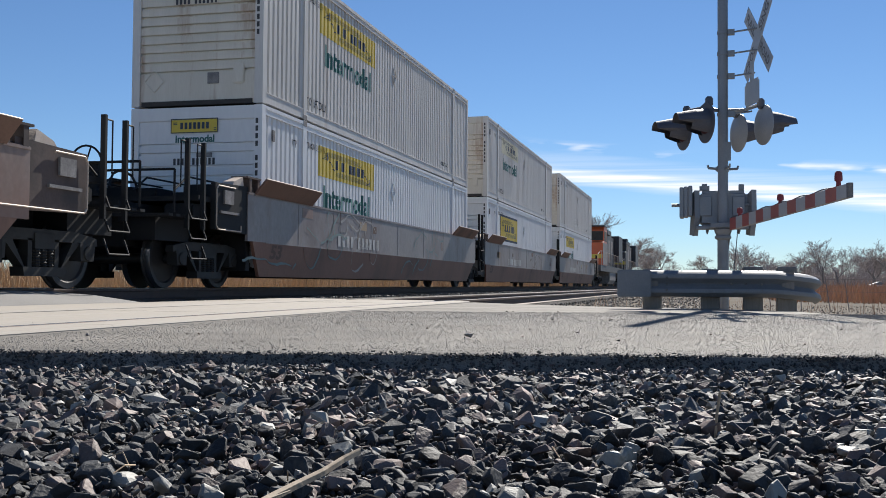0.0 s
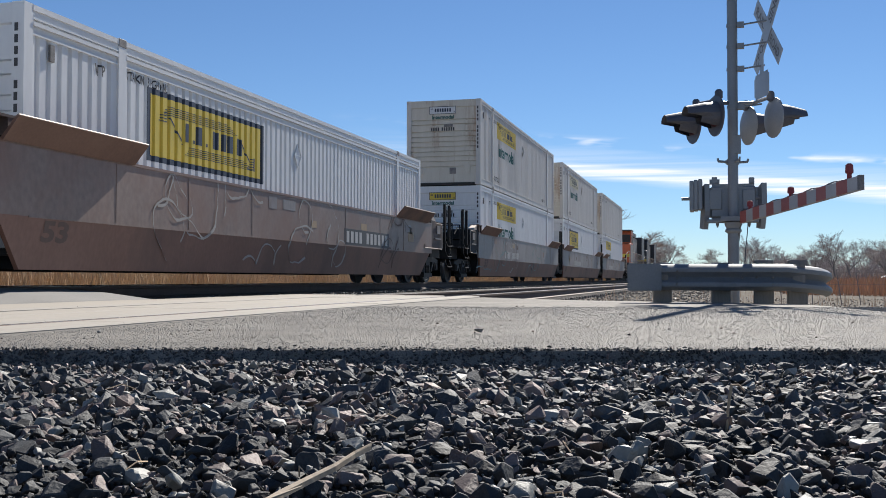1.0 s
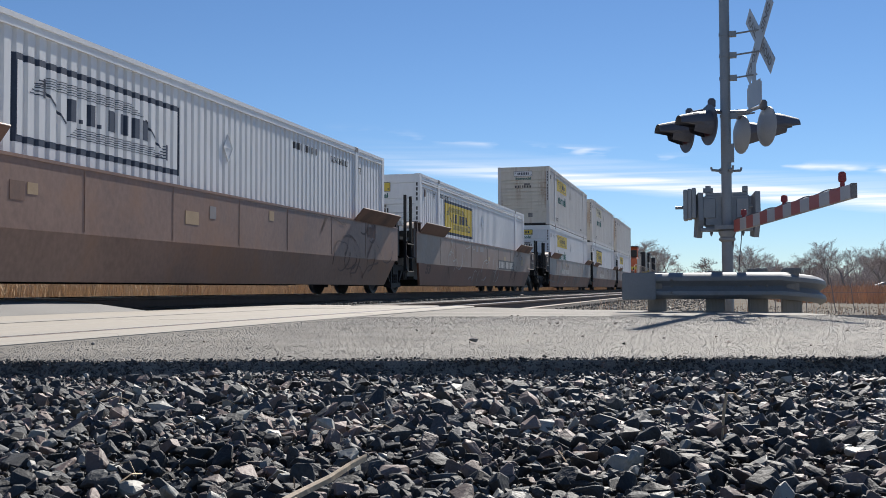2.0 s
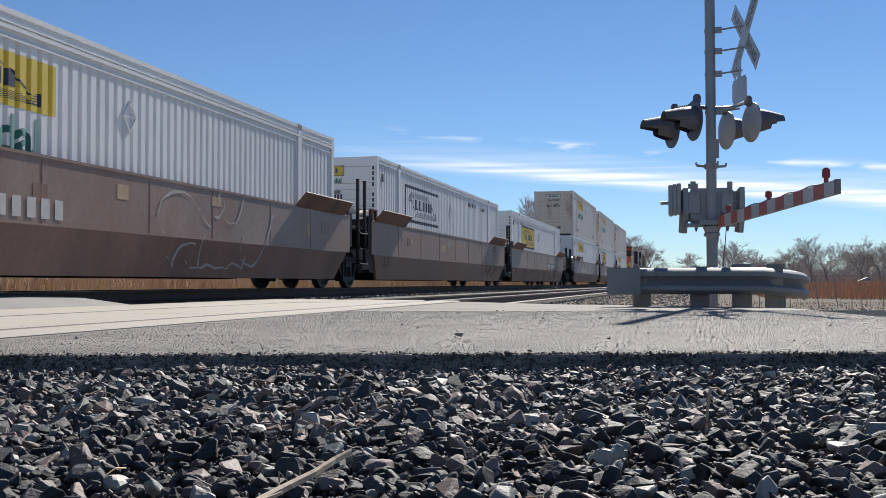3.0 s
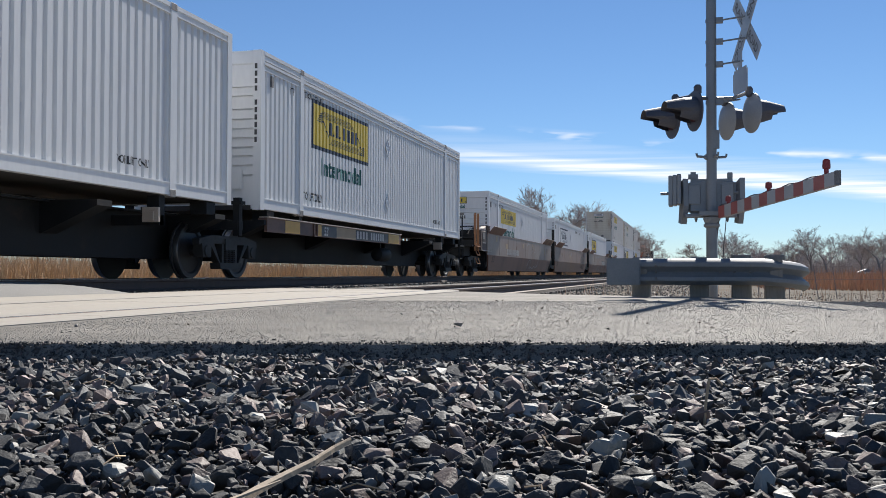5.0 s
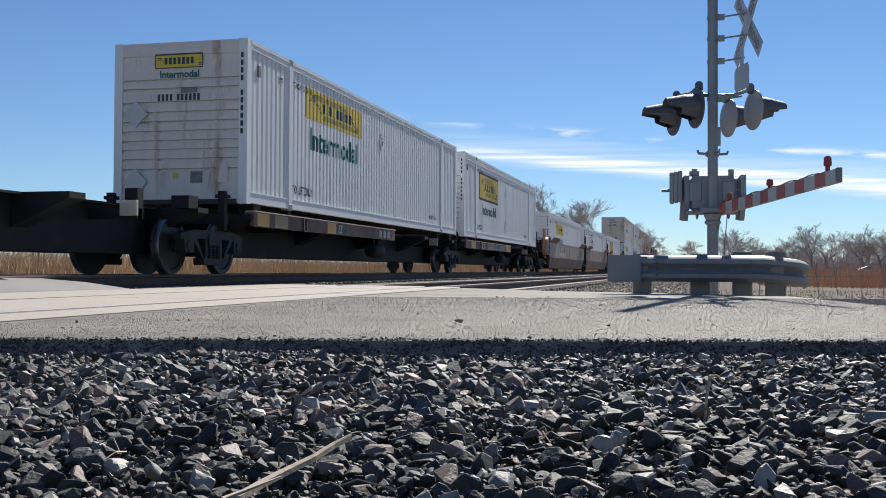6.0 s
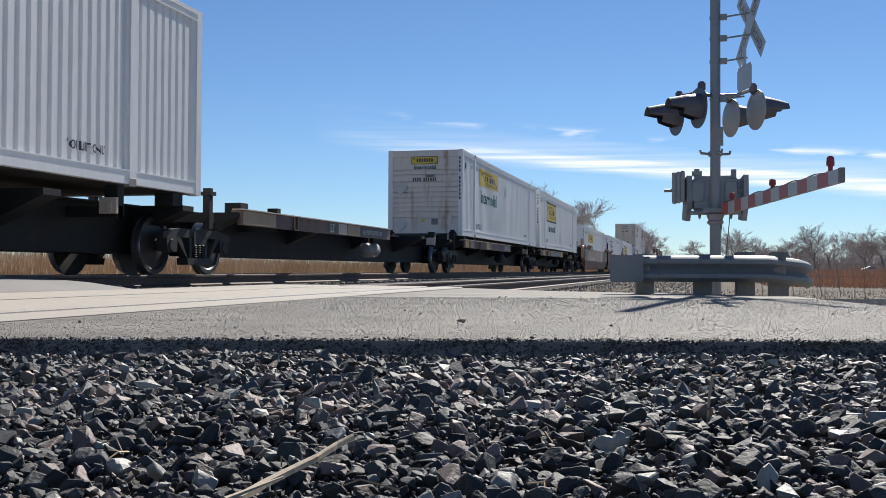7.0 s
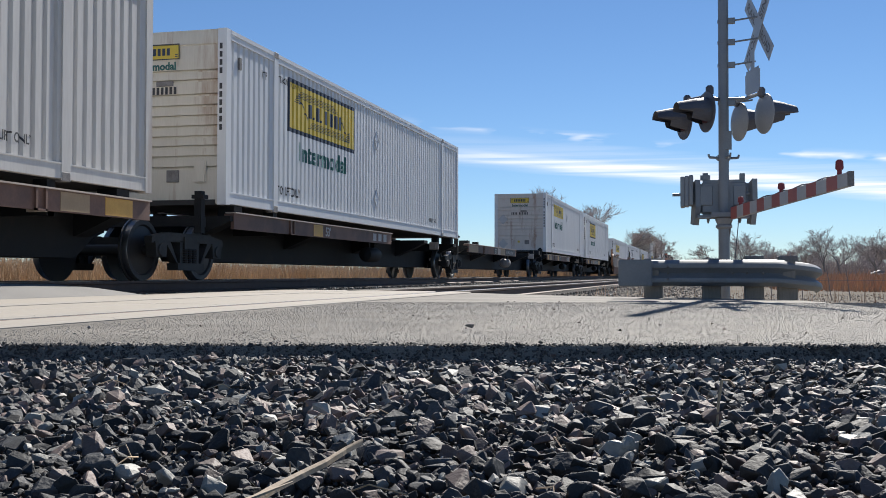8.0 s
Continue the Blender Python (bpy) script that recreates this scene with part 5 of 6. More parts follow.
# ---- crossing signal ----
def make_signal():
    s = thing("crossing_signal", "grey railway crossing signal mast with lowered red and white gate", "crossing signal")
    s.matrix_basis = pose(0.25, 13.8, 0)
    R, N, U = Vector((0.40, -0.917, 0)), Vector((-0.917, -0.40, 0)), Vector((0, 0, 1))

    def P(r, n, z):
        return R * r + N * n + U * z

    bm = B()
    rod(bm, (0, 0, -0.62), (0, 0, 0.82), 0.072, 20)
    rod(bm, (0, 0, 0.80), (0, 0, 5.1), 0.066, 20)
    part("mast", bm, M["mast"], s, "", True)
    bm = B()
    lathe(bm, [(0.075, 0), (0.105, 0.15), (0.105, 0.3), (0.088, 0.4), (0.112, 0.75), (0.112, 0.9), (0.085, 1)], (0, 0, 0.70), (0, 0, 0.86), 20)
    part("collar", bm, M["mast"], s, "", True)
    bm = B()
    for a in range(4):
        q = a * math.pi / 2 + 0.4
        rod(bm, (0.06 * math.cos(q), 0.06 * math.sin(q), 1.63), (0.20 * math.cos(q), 0.20 * math.sin(q), 1.64), 0.018, 6)
        rod(bm, (0.20 * math.cos(q), 0.20 * math.sin(q), 1.64), (0.21 * math.cos(q), 0.21 * math.sin(q), 1.68), 0.014, 6)
    lathe(bm, [(0.08, 0), (0.08, 1)], (0, 0, 1.60), (0, 0, 1.67), 16)
    part("pinnacle_ring", bm, M["mast"], s)
    bm = B()
    box(bm, -0.05, 0.05, 0.06, 0.13, -0.12, 0.12, Matrix.Translation((0.05, -0.13, 1.86)))
    part("junction_plate", bm, M["mast"], s)

    # crossbuck: two lettered blades facing the tracks
    R2, N2 = Vector((0.30, -0.954, 0)), Vector((-0.954, -0.30, 0))
    centre = Vector((0.44, -0.13, 3.30))
    face = Matrix((R2, U, N2)).transposed()       # columns: right, up, out
    for ang, words, push in ((45, ("CROS", "SING"), 0.012), (-45, ("RAIL", "ROAD"), 0.0)):
        turn = Matrix.Rotation(radians(ang), 3, "Z")
        bm = B()
        box(bm, -0.61, 0.61, -0.114, 0.114, -0.003, 0.003)
        for v in bm.verts:
            v.co = centre + face @ (turn @ v.co) + N2 * push
        blade = part("crossbuck_blade", bm, M["signwhite"], s, "pale lettered crossbuck blade")
        for k, wd in enumerate(words):
            bm = letters(wd, 0.165, 0.003)
            wx = max(v.co.x for v in bm.verts)
            off = -0.60 + 0.06 if k == 0 else 0.14
            for v in bm.verts:
                q = Vector((off + v.co.x * 0.40 / wx, v.co.y - 0.06, 0.006))
                v.co = centre + face @ (turn @ q) + N2 * push
            part("lettering", bm, M["castings"], blade, "dark lettering " + wd)
    # arms that carry the crossbuck and the small plate
    for z, r in ((3.43, 0.44), (3.15, 0.44), (2.85, 0.40), (2.35, 0.36)):
        bm = B()
        pipe(bm, [Vector((0.06, -0.02, z)), Vector((0.14, -0.03, z)), Vector((r, -0.13, z + 0.01))], 0.012)
        part("bracket", bm, M["mast"], s)
        bm = B()
        lathe(bm, [(0.074, 0), (0.074, 1)], (0, 0, z - 0.02), (0, 0, z + 0.02), 16)
        box(bm, 0.06, 0.15, -0.05, 0.02, z - 0.035, z + 0.035)
        part("clamp", bm, M["mast"], s)
    bm = B()
    c2 = Vector((0.36, -0.14, 2.60))
    box(bm, -0.26, 0.26, -0.16, 0.16, -0.003, 0.003)
    bmesh.ops.bevel(bm, geom=[e for e in bm.edges if abs(e.verts[0].co.z - e.verts[1].co.z) > 0.004], offset=0.04, segments=3, affect="EDGES")
    for v in bm.verts:
        v.co = c2 + face @ v.co
    part("notice_plate", bm, M["signwhite"], s, "blank rounded grey plate")
    bm = B()
    box(bm, -0.08, 0.06, 0.14, 0.42, -0.006, -0.002)
    for v in bm.verts:
        v.co = c2 + face @ v.co
    part("plate_strap", bm, M["signwhite"], s)

    # two pairs of flashing lamps, one facing each way along the road
    for way in (1, -1):
        bm = B()
        pipe(bm, [Vector((0, 0, 2.40)), P(0, way * 0.30, 2.42), P(-0.36, way * 0.36, 2.44)], 0.026, 8)
        pipe(bm, [P(0, way * 0.30, 2.42), P(0.36, way * 0.36, 2.44)], 0.026, 8)
        part("lamp_arm", bm, M["signalback"] if way < 0 else M["signal"], s)
        for side in (-0.36, 0.36):
            c = P(side, way * 0.40, 2.17)
            out = N * way
            bm = B()
            lathe(bm, [(0.02, 0), (0.12, 0.25), (0.253, 0.82), (0.258, 0.86), (0.258, 1.0)], c - out * 0.10, c, 32)
            disc = part("lamp_backplate", bm, M["signalback"] if way < 0 else M["signal"], s, "round lamp background", True)
            bm = B()
            lathe(bm, [(0.03, 0), (0.05, 0.2), (0.05, 0.8), (0.03, 1)], c - out * 0.05 + U * 0.21, c - out * 0.05 + U * 0.34, 12)
            part("lamp_hanger", bm, M["signal"], disc)
            bm = B()
            lathe(bm, [(0.14, 0), (0.14, 0.6), (0.10, 1)], c, c + out * 0.02, 24)
            part("lens", bm, M["redlens"], disc, "red lens", True)
            # hood: upper shell that reaches out over the lens
            bm = B()
            q = out.to_track_quat("Z", "Y").to_matrix()
            n = 20
            rings = []
            for h, rr in ((0.0, 0.185), (0.16, 0.165), (0.40, 0.115)):
                row = []
                for k in range(n + 1):
                    a = radians(-50) + k * radians(280) / n
                    d = out.cross(U).normalized() * (rr * math.cos(a)) + U * (rr * math.sin(a))
                    reach = h * (1.0 if math.sin(a) > 0.1 else 0.55)
                    row.append((c + out * reach + d, c + out * reach + d * 0.94))
                rings.append([[bm.verts.new(x) for x in pr] for pr in row])
            for lo, hi in zip(rings, rings[1:]):
                for k in range(n):
                    for i, fl in ((0, False), (1, True)):
                        f = (lo[k][i], lo[k + 1][i], hi[k + 1][i], hi[k][i])
                        bm.faces.new(f[::-1] if fl else f)
            for k in range(n):
                bm.faces.new((rings[-1][k][0], rings[-1][k + 1][0], rings[-1][k + 1][1], rings[-1][k][1]))
            part("hood", bm, M["signal"], disc, "black hood")

    # gate mechanism: case, side arms with counterweights
    bm = B()
    box(bm, -0.32, 0.32, -0.17, 0.17, 0.88, 1.36)
    bmesh.ops.bevel(bm, geom=bm.edges[:], offset=0.05, segments=3, affect="EDGES")
    for v in bm.verts:
        v.co += Vector((0.0, 0.24, 0.0))
    part("gate_case", bm, M["mast"], s, "", True)
    bm = B()
    box(bm, -0.30, -0.17, 0.15, 0.32, 1.34, 1.46)
    bmesh.ops.bevel(bm, geom=bm.edges[:], offset=0.03, segments=2, affect="EDGES")
    part("case_cap", bm, M["mast"], s)
    for x, tilt in ((-0.36, 8), (0.36, -4)):
        bm = B()
        prism(bm, [(-0.07, 1.36), (0.06, 1.30), (0.05, 1.05), (0.09, 0.78), (-0.02, 0.76), (-0.08, 1.0)], -0.035, 0.035)
        for v in bm.verts:
            v.co = Matrix.Translation((x, 0.1, 0)) @ Matrix.Rotation(radians(25), 4, "Z") @ v.co
        part("side_arm", bm, M["mast"], s)
    for k in range(3):
        bm = B()
        box(bm, -0.035, 0.02, -0.12, 0.18, 1.0, 1.40)
        bmesh.ops.bevel(bm, geom=bm.edges[:], offset=0.01, segments=1, affect="EDGES")
        for v in bm.verts:
            v.co += Vector((-0.50 + 0.055 * k - 0.02, 0.1, 0.01 * k))
        part("counterweight", bm, M["mast"], s)
    bm = B()
    rod(bm, (-0.66, 0.1, 1.17), (0.42, 0.1, 1.17), 0.022, 8)
    box(bm, -0.16, 0.16, -0.12, 0.2, 0.86, 0.92)
    part("gate_shaft", bm, M["mast"], s)
    # gate arm: from the mast out across the road, towards the viewer
    a, b = Vector((0.10, -0.12, 0.90)), Vector((1.05, -3.88, 0.985))
    d = (b - a).normalized()
    side = d.cross(U).normalized()
    up = side.cross(d).normalized()
    n = 14
    ln = (b - a).length
    for k in range(n):
        bm = B()
        h0, h1 = 0.075 - 0.012 * k / n, 0.075 - 0.012 * (k + 1) / n
        v = []
        for f0, hh in ((k / n, h0), ((k + 1) / n, h1)):
            p = a + d * ln * f0
            v.append([bm.verts.new(p + side * sx * 0.02 + up * sz * hh) for sx, sz in ((-1, -1), (1, -1), (1, 1), (-1, 1))])
        for i in range(4):
            bm.faces.new((v[0][i], v[0][(i + 1) % 4], v[1][(i + 1) % 4], v[1][i]))
        bm.faces.new(v[0][::-1])
        bm.faces.new(v[1])
        part("gate_stripe", bm, M["armwhite"] if k % 2 else M["armred"], s, "white stripe of the gate arm" if k % 2 else "red stripe of the gate arm")
    bm = B()
    rod(bm, a - up * 0.074 + d * 0.05, b - up * 0.064, 0.010, 5)
    part("arm_edging", bm, M["armwhite"], s, "pale lower edge of the gate arm")
    bm = B()
    box(bm, -0.022, 0.022, -0.03, 0.02, -0.068, 0.068)
    bm.transform(Matrix.Translation(b) @ d.to_track_quat("Y", "Z").to_matrix().to_4x4())
    part("arm_end_cap", bm, M["castings"], s, "dark end cap of the gate arm")
    for x0, y0, z0, dx, dy, dz in ((-0.30, 0.05, 1.02, 0.16, 0.03, 0.26), (0.12, 0.05, 1.02, 0.16, 0.03, 0.26), (-0.34, 0.0, 0.84, 0.66, 0.10, 0.05), (0.20, 0.10, 1.36, 0.07, 0.10, 0.08)):
        bm = B()
        box(bm, x0, x0 + dx, y0, y0 + dy, z0, z0 + dz)
        bmesh.ops.bevel(bm, geom=bm.edges[:], offset=0.008, segments=1, affect="EDGES")
        part("mechanism_cover", bm, M["mast"], s)
    for x0 in (-0.20, -0.08, 0.08, 0.20):
        bm = B()
        lathe(bm, [(0.02, 0), (0.02, 0.5), (0.008, 1)], (x0, 0.03, 0.86), (x0, 0.03, 0.78), 8)
        part("bolt", bm, M["castings"], s)
    for f0 in (0.10, 0.50, 0.93):
        c = a + d * ln * f0 + up * 0.07
        bm = B()
        lathe(bm, [(0.022, 0), (0.022, 0.3), (0.036, 0.35), (0.038, 0.5), (0.034, 0.9), (0.02, 1)], c, c + U * (0.14 if f0 > 0.9 else 0.11), 12)
        part("gate_lamp", bm, M["redlit"], s, "small red lamp on the gate arm", True)
    bm = B()
    pipe(bm, [a + d * ln * t + up * (0.085 - 0.012 * t + 0.008 * math.sin(t * 40)) for t in [k / 30 for k in range(29)]], 0.008, 5)
    part("lamp_cable", bm, M["signal"], s, "black cable along the gate arm")
    bm = B()
    rod(bm, (0.08, -0.05, 0.88), (0.02, 0.05, 0.35), 0.03, 6)
    part("brace", bm, M["castings"], s)
    bm = B()
    pipe(bm, [(0.16 + 0.02 * math.cos(k * math.tau / 24), -0.1, 0.9 - 0.55 * (1 - abs(1 - k / 12.0)) - 0.03 * math.sin(k * math.pi / 24)) for k in range(25)], 0.006, 5)
    part("loose_cable", bm, M["signal"], s, "black cable hanging in a loop")
    return s


make_signal()


# ---- guard rail ----
def make_guardrail():
    g = thing("guard_rail", "short galvanised guard rail on timber posts round the signal", "guard rail")
    path = [(-0.66, 12.46), (-0.3, 12.44), (0.1, 12.42), (0.45, 12.41), (0.8, 12.43), (1.02, 12.50), (1.18, 12.64), (1.27, 12.84), (1.30, 13.05)]
    prof = [(0.0, -0.156), (-0.03, -0.145), (-0.075, -0.11), (-0.08, -0.085), (-0.075, -0.06), (-0.01, -0.015), (0.0, 0.0),
            (-0.01, 0.015), (-0.075, 0.06), (-0.08, 0.085), (-0.075, 0.11), (-0.03, 0.145), (0.0, 0.156)]
    bm = B()
    rows = []
    for k, (x, y) in enumerate(path):
        p, q = path[max(k - 1, 0)], path[min(k + 1, len(path) - 1)]
        t = Vector((q[0] - p[0], q[1] - p[1], 0)).normalized()
        nrm = Vector((-t.y, t.x, 0))
        droop = 0.0 if k < 5 else -0.02 * (k - 4)
        rows.append([[bm.verts.new(Vector((x, y, 0.125 + z + droop)) + nrm * (o + th)) for o, z in prof] for th in (0, 0.004)])
    for u, w in zip(rows, rows[1:]):
        for i in range(2):
            for k in range(len(prof) - 1):
                bm.faces.new((u[i][k], u[i][k + 1], w[i][k + 1], w[i][k]))
        for k in (0, len(prof) - 1):
            bm.faces.new((u[0][k], u[1][k], w[1][k], w[0][k]))
    part("rail_beam", bm, M["steel"], g, "", True)
    bm = B()
    box(bm, -1.0, -0.60, 12.34, 12.385, -0.035, 0.285)
    bmesh.ops.bevel(bm, geom=bm.edges[:], offset=0.012, segments=2, affect="EDGES")
    part("end_shoe", bm, M["steel"], g, "flat galvanised end plate")
    for x, y in ((-0.60, 12.66), (0.08, 12.68), (0.57, 12.66), (0.95, 12.68)):
        bm = B()
        box(bm, x - 0.112, x + 0.112, y - 0.09, y + 0.13, -0.8, 0.33 if x > 0.3 else 0.30)
        bmesh.ops.bevel(bm, geom=bm.edges[:], offset=0.012, segments=1, affect="EDGES")
        part("timber_post", bm, M["wood"], g, "weathered square timber post")
        bm = B()
        box(bm, x - 0.07, x + 0.07, y - 0.24, y - 0.09, 0.0, 0.27)
        part("spacer_block", bm, M["wood"], g)
    for x in (-0.42, 0.32, 0.48, 0.66):
        for z in (0.05, 0.125, 0.2):
            bm = B()
            lathe(bm, [(0.016, 0), (0.016, 0.6), (0.008, 1)], (x, 12.42, z), (x, 12.34 if z != 0.125 else 12.395, z), 8)
            part("bolt", bm, M["castings"], g)
    return g


make_guardrail()


# ---- stones ----
def rock_shapes(n, seed, squash=(1.0, 0.78, 0.5), pts=13, worn=0.0):
    """Angular broken stones: hulls of scattered points, as (vertices, triangles). worn: how far the edges are rubbed off."""
    rnd = random.Random(seed)
    out = []
    for _ in range(n):
        bm = B()
        sq = [q * rnd.uniform(0.8, 1.2) for q in squash]
        for _ in range(pts):
            v = Vector((rnd.gauss(0, 1), rnd.gauss(0, 1), rnd.gauss(0, 1))).normalized() * rnd.uniform(0.8, 1.0)
            if worn:                       # blocky rather than round
                v = Vector([math.copysign(abs(q) ** 0.7, q) for q in v]) * 0.85
            bm.verts.new((v.x * sq[0] * 0.5, v.y * sq[1] * 0.5, v.z * sq[2] * 0.5))
        hull = bmesh.ops.convex_hull(bm, input=bm.verts[:])
        bmesh.ops.delete(bm, geom=[g for g in hull["geom_interior"] if isinstance(g, bmesh.types.BMVert)], context="VERTS")
        if worn:
            bmesh.ops.dissolve_limit(bm, angle_limit=0.30, verts=bm.verts[:], edges=bm.edges[:])
            bmesh.ops.bevel(bm, geom=bm.edges[:], offset=worn, segments=1, affect="EDGES", clamp_overlap=True)
            for v in bm.verts:
                v.co *= 1.0 + 0.05 * noise.noise(v.co * 5.0 + Vector((seed, n, 0)))
        bmesh.ops.triangulate(bm, faces=bm.faces[:])
        bm.verts.index_update()
        out.append((np.array([v.co[:] for v in bm.verts]), np.array([[v.index for v in f.verts] for f in bm.faces])))
        bm.free()
    return out


def scatter_mesh(name, items, shapes, mats, seed):
    """items: (x, y, z, size, tilt) -> one mesh of stones."""
    rnd = random.Random(seed)
    vs, fs, ms = [], [], []
    base = 0
    for x, y, z, size, tilt in items:
        v, f = shapes[rnd.randrange(len(shapes))]
        m = Euler((rnd.gauss(0, tilt), rnd.gauss(0, tilt), rnd.uniform(0, math.tau))).to_matrix()
        vs.append((v * size) @ np.array(m).T + (x, y, z))
        fs.append(f + base)
        r = rnd.random()
        ms += [0 if r < 0.75 else 1 if r < 0.91 else 2] * len(f)
        base += len(v)
    vs, fs = np.concatenate(vs), np.concatenate(fs)
    me = bpy.data.meshes.new(name)
    me.from_pydata(vs.tolist(), [], fs.tolist())
    for q in mats:
        me.materials.append(q)
    me.polygons.foreach_set("material_index", [min(q, len(mats) - 1) for q in ms])
    return me


FWD = Vector((-math.sin(radians(14)), math.cos(radians(14))))
RGT = Vector((math.cos(radians(14)), math.sin(radians(14))))


def edge_y(x):
    """The road's near edge."""
    return 4.13 + 0.272 * x


def gravel_z(x, y):
    d = edge_y(x) - y                      # metres in front of the road's edge
    z = -0.238 - 0.012 * min(max(d, 0), 3.5)
    return z + 0.018 * noise.noise(Vector((x * 1.3, y * 1.3, 0.5))) + 0.010 * noise.noise(Vector((x * 4, y * 4, 3.1)))


def gravel():
    bm = B()
    n, m = 90, 70
    vs = [[None] * (m + 1) for _ in range(n + 1)]
    for i in range(n + 1):
        for j in range(m + 1):
            x = -3.44 + 10.4 * i / n
            y = -7.0 + (edge_y(x) - 0.03 + 7.0) * j / m
            z = gravel_z(x, y) - 0.008
            z -= 0.24 * max(0.0, (-4.5 - y) / 2.5) + 0.24 * max(0.0, (x - 4.8) / 2.1) ** 1.5
            vs[i][j] = bm.verts.new((x, y, z))
    for i in range(n):
        for j in range(m):
            bm.faces.new((vs[i][j], vs[i + 1][j], vs[i + 1][j + 1], vs[i][j + 1]))
    bed = structure("gravel_shoulder", bm, M["soil"], "dark gravel shoulder of broken ballast beside the road", "gravel")
    rnd = random.Random(11)
    shapes = rock_shapes(50, 5, (1.0, 0.8, 0.62), 13, 0.045) + rock_shapes(24, 6, (1.0, 0.65, 0.36), 11, 0.035)
    plain = rock_shapes(60, 5, (1.0, 0.8, 0.6), 13) + rock_shapes(30, 6, (1.0, 0.65, 0.36), 10)
    near, close, rest = [], [], []
    for k in range(24000):
        v = 1.25 + 3.3 * rnd.random() ** 0.85
        u = rnd.uniform(-1, 1) * (0.50 * v + 0.30)
        x, y = RGT.x * u + FWD.x * v, RGT.y * u + FWD.y * v
        if y > edge_y(x) - 0.10:
            continue
        size = min(max(rnd.lognormvariate(-3.50, 0.50), 0.012), 0.086)
        lift = rnd.random()
        if edge_y(x) - y < 0.45:
            size *= 0.35 + 0.65 * (edge_y(x) - y) / 0.45
        z = gravel_z(x, y) + size * 0.16 + 0.016 * lift * lift
        if size > 0.036 and v < 2.2 and len(near) < 300:
            near.append((x, y, z, size))
        else:
            (close if v < 2.3 and size > 0.02 else rest).append((x, y, z, size, 0.5))
    far_off = []
    while len(far_off) < 26000:              # the rest of the shoulder, beside and behind
        x, y = rnd.uniform(-3.4, 5.2), rnd.uniform(-4.8, 5.4)
        u, v = RGT.x * x + RGT.y * y, FWD.x * x + FWD.y * y
        if y > edge_y(x) - 0.06 or (1.2 < v < 4.6 and abs(u) < 0.50 * v + 0.28):
            continue
        size = min(max(rnd.lognormvariate(-3.4, 0.45), 0.015), 0.078)
        far_off.append((x, y, gravel_z(x, y) + size * 0.16 + rnd.uniform(0, 0.01), size, 0.42))
    ob = shared("loose_stones", scatter_mesh("loose_stones", far_off, rock_shapes(24, 15, (1.0, 0.8, 0.58), 9), [M["stone"], M["stonewarm"], M["stonepale"]], 4), bed)
    tagged(ob, "angular dark grey ballast stones, some pale", "", "", "stuff")
    for k in range(9000):                   # chips and fines between
        v = 1.25 + 3.2 * rnd.random() ** 0.8
        u = rnd.uniform(-1, 1) * (0.50 * v + 0.30)
        x, y = RGT.x * u + FWD.x * v, RGT.y * u + FWD.y * v
        if y > edge_y(x) - 0.02:
            continue
        rest.append((x, y, gravel_z(x, y) + rnd.uniform(0, 0.012), rnd.uniform(0.008, 0.018), 0.6))
    ob = shared("loose_stones", scatter_mesh("loose_stones", close, shapes, [M["stone"], M["stonewarm"], M["stonepale"]], 6), bed)
    tagged(ob, "worn grey ballast stones, some warm or pale", "", "", "stuff")
    ob = shared("loose_stones", scatter_mesh("loose_stones", rest, plain, [M["stone"], M["stonewarm"], M["stonepale"]], 3), bed)
    tagged(ob, "angular dark grey ballast stones, some pale", "", "", "stuff")
    meshes = []
    for k in range(36):
        v, f = shapes[rnd.randrange(len(shapes))]
        me = bpy.data.meshes.new("stone")
        me.from_pydata(v.tolist(), [], f.tolist())
        me.materials.append(M["stone"] if k < 24 else M["stonewarm"] if k < 34 else M["stonepale"])
        meshes.append(me)
    for x, y, z, size in near:
        o = shared("stone", meshes[rnd.randrange(36)], bed)
        o.matrix_basis = Matrix.LocRotScale((x, y, z), Euler((rnd.gauss(0, 0.4), rnd.gauss(0, 0.4), rnd.uniform(0, 6.28))), (size, size, size))
    return shapes


SHAPES = gravel()


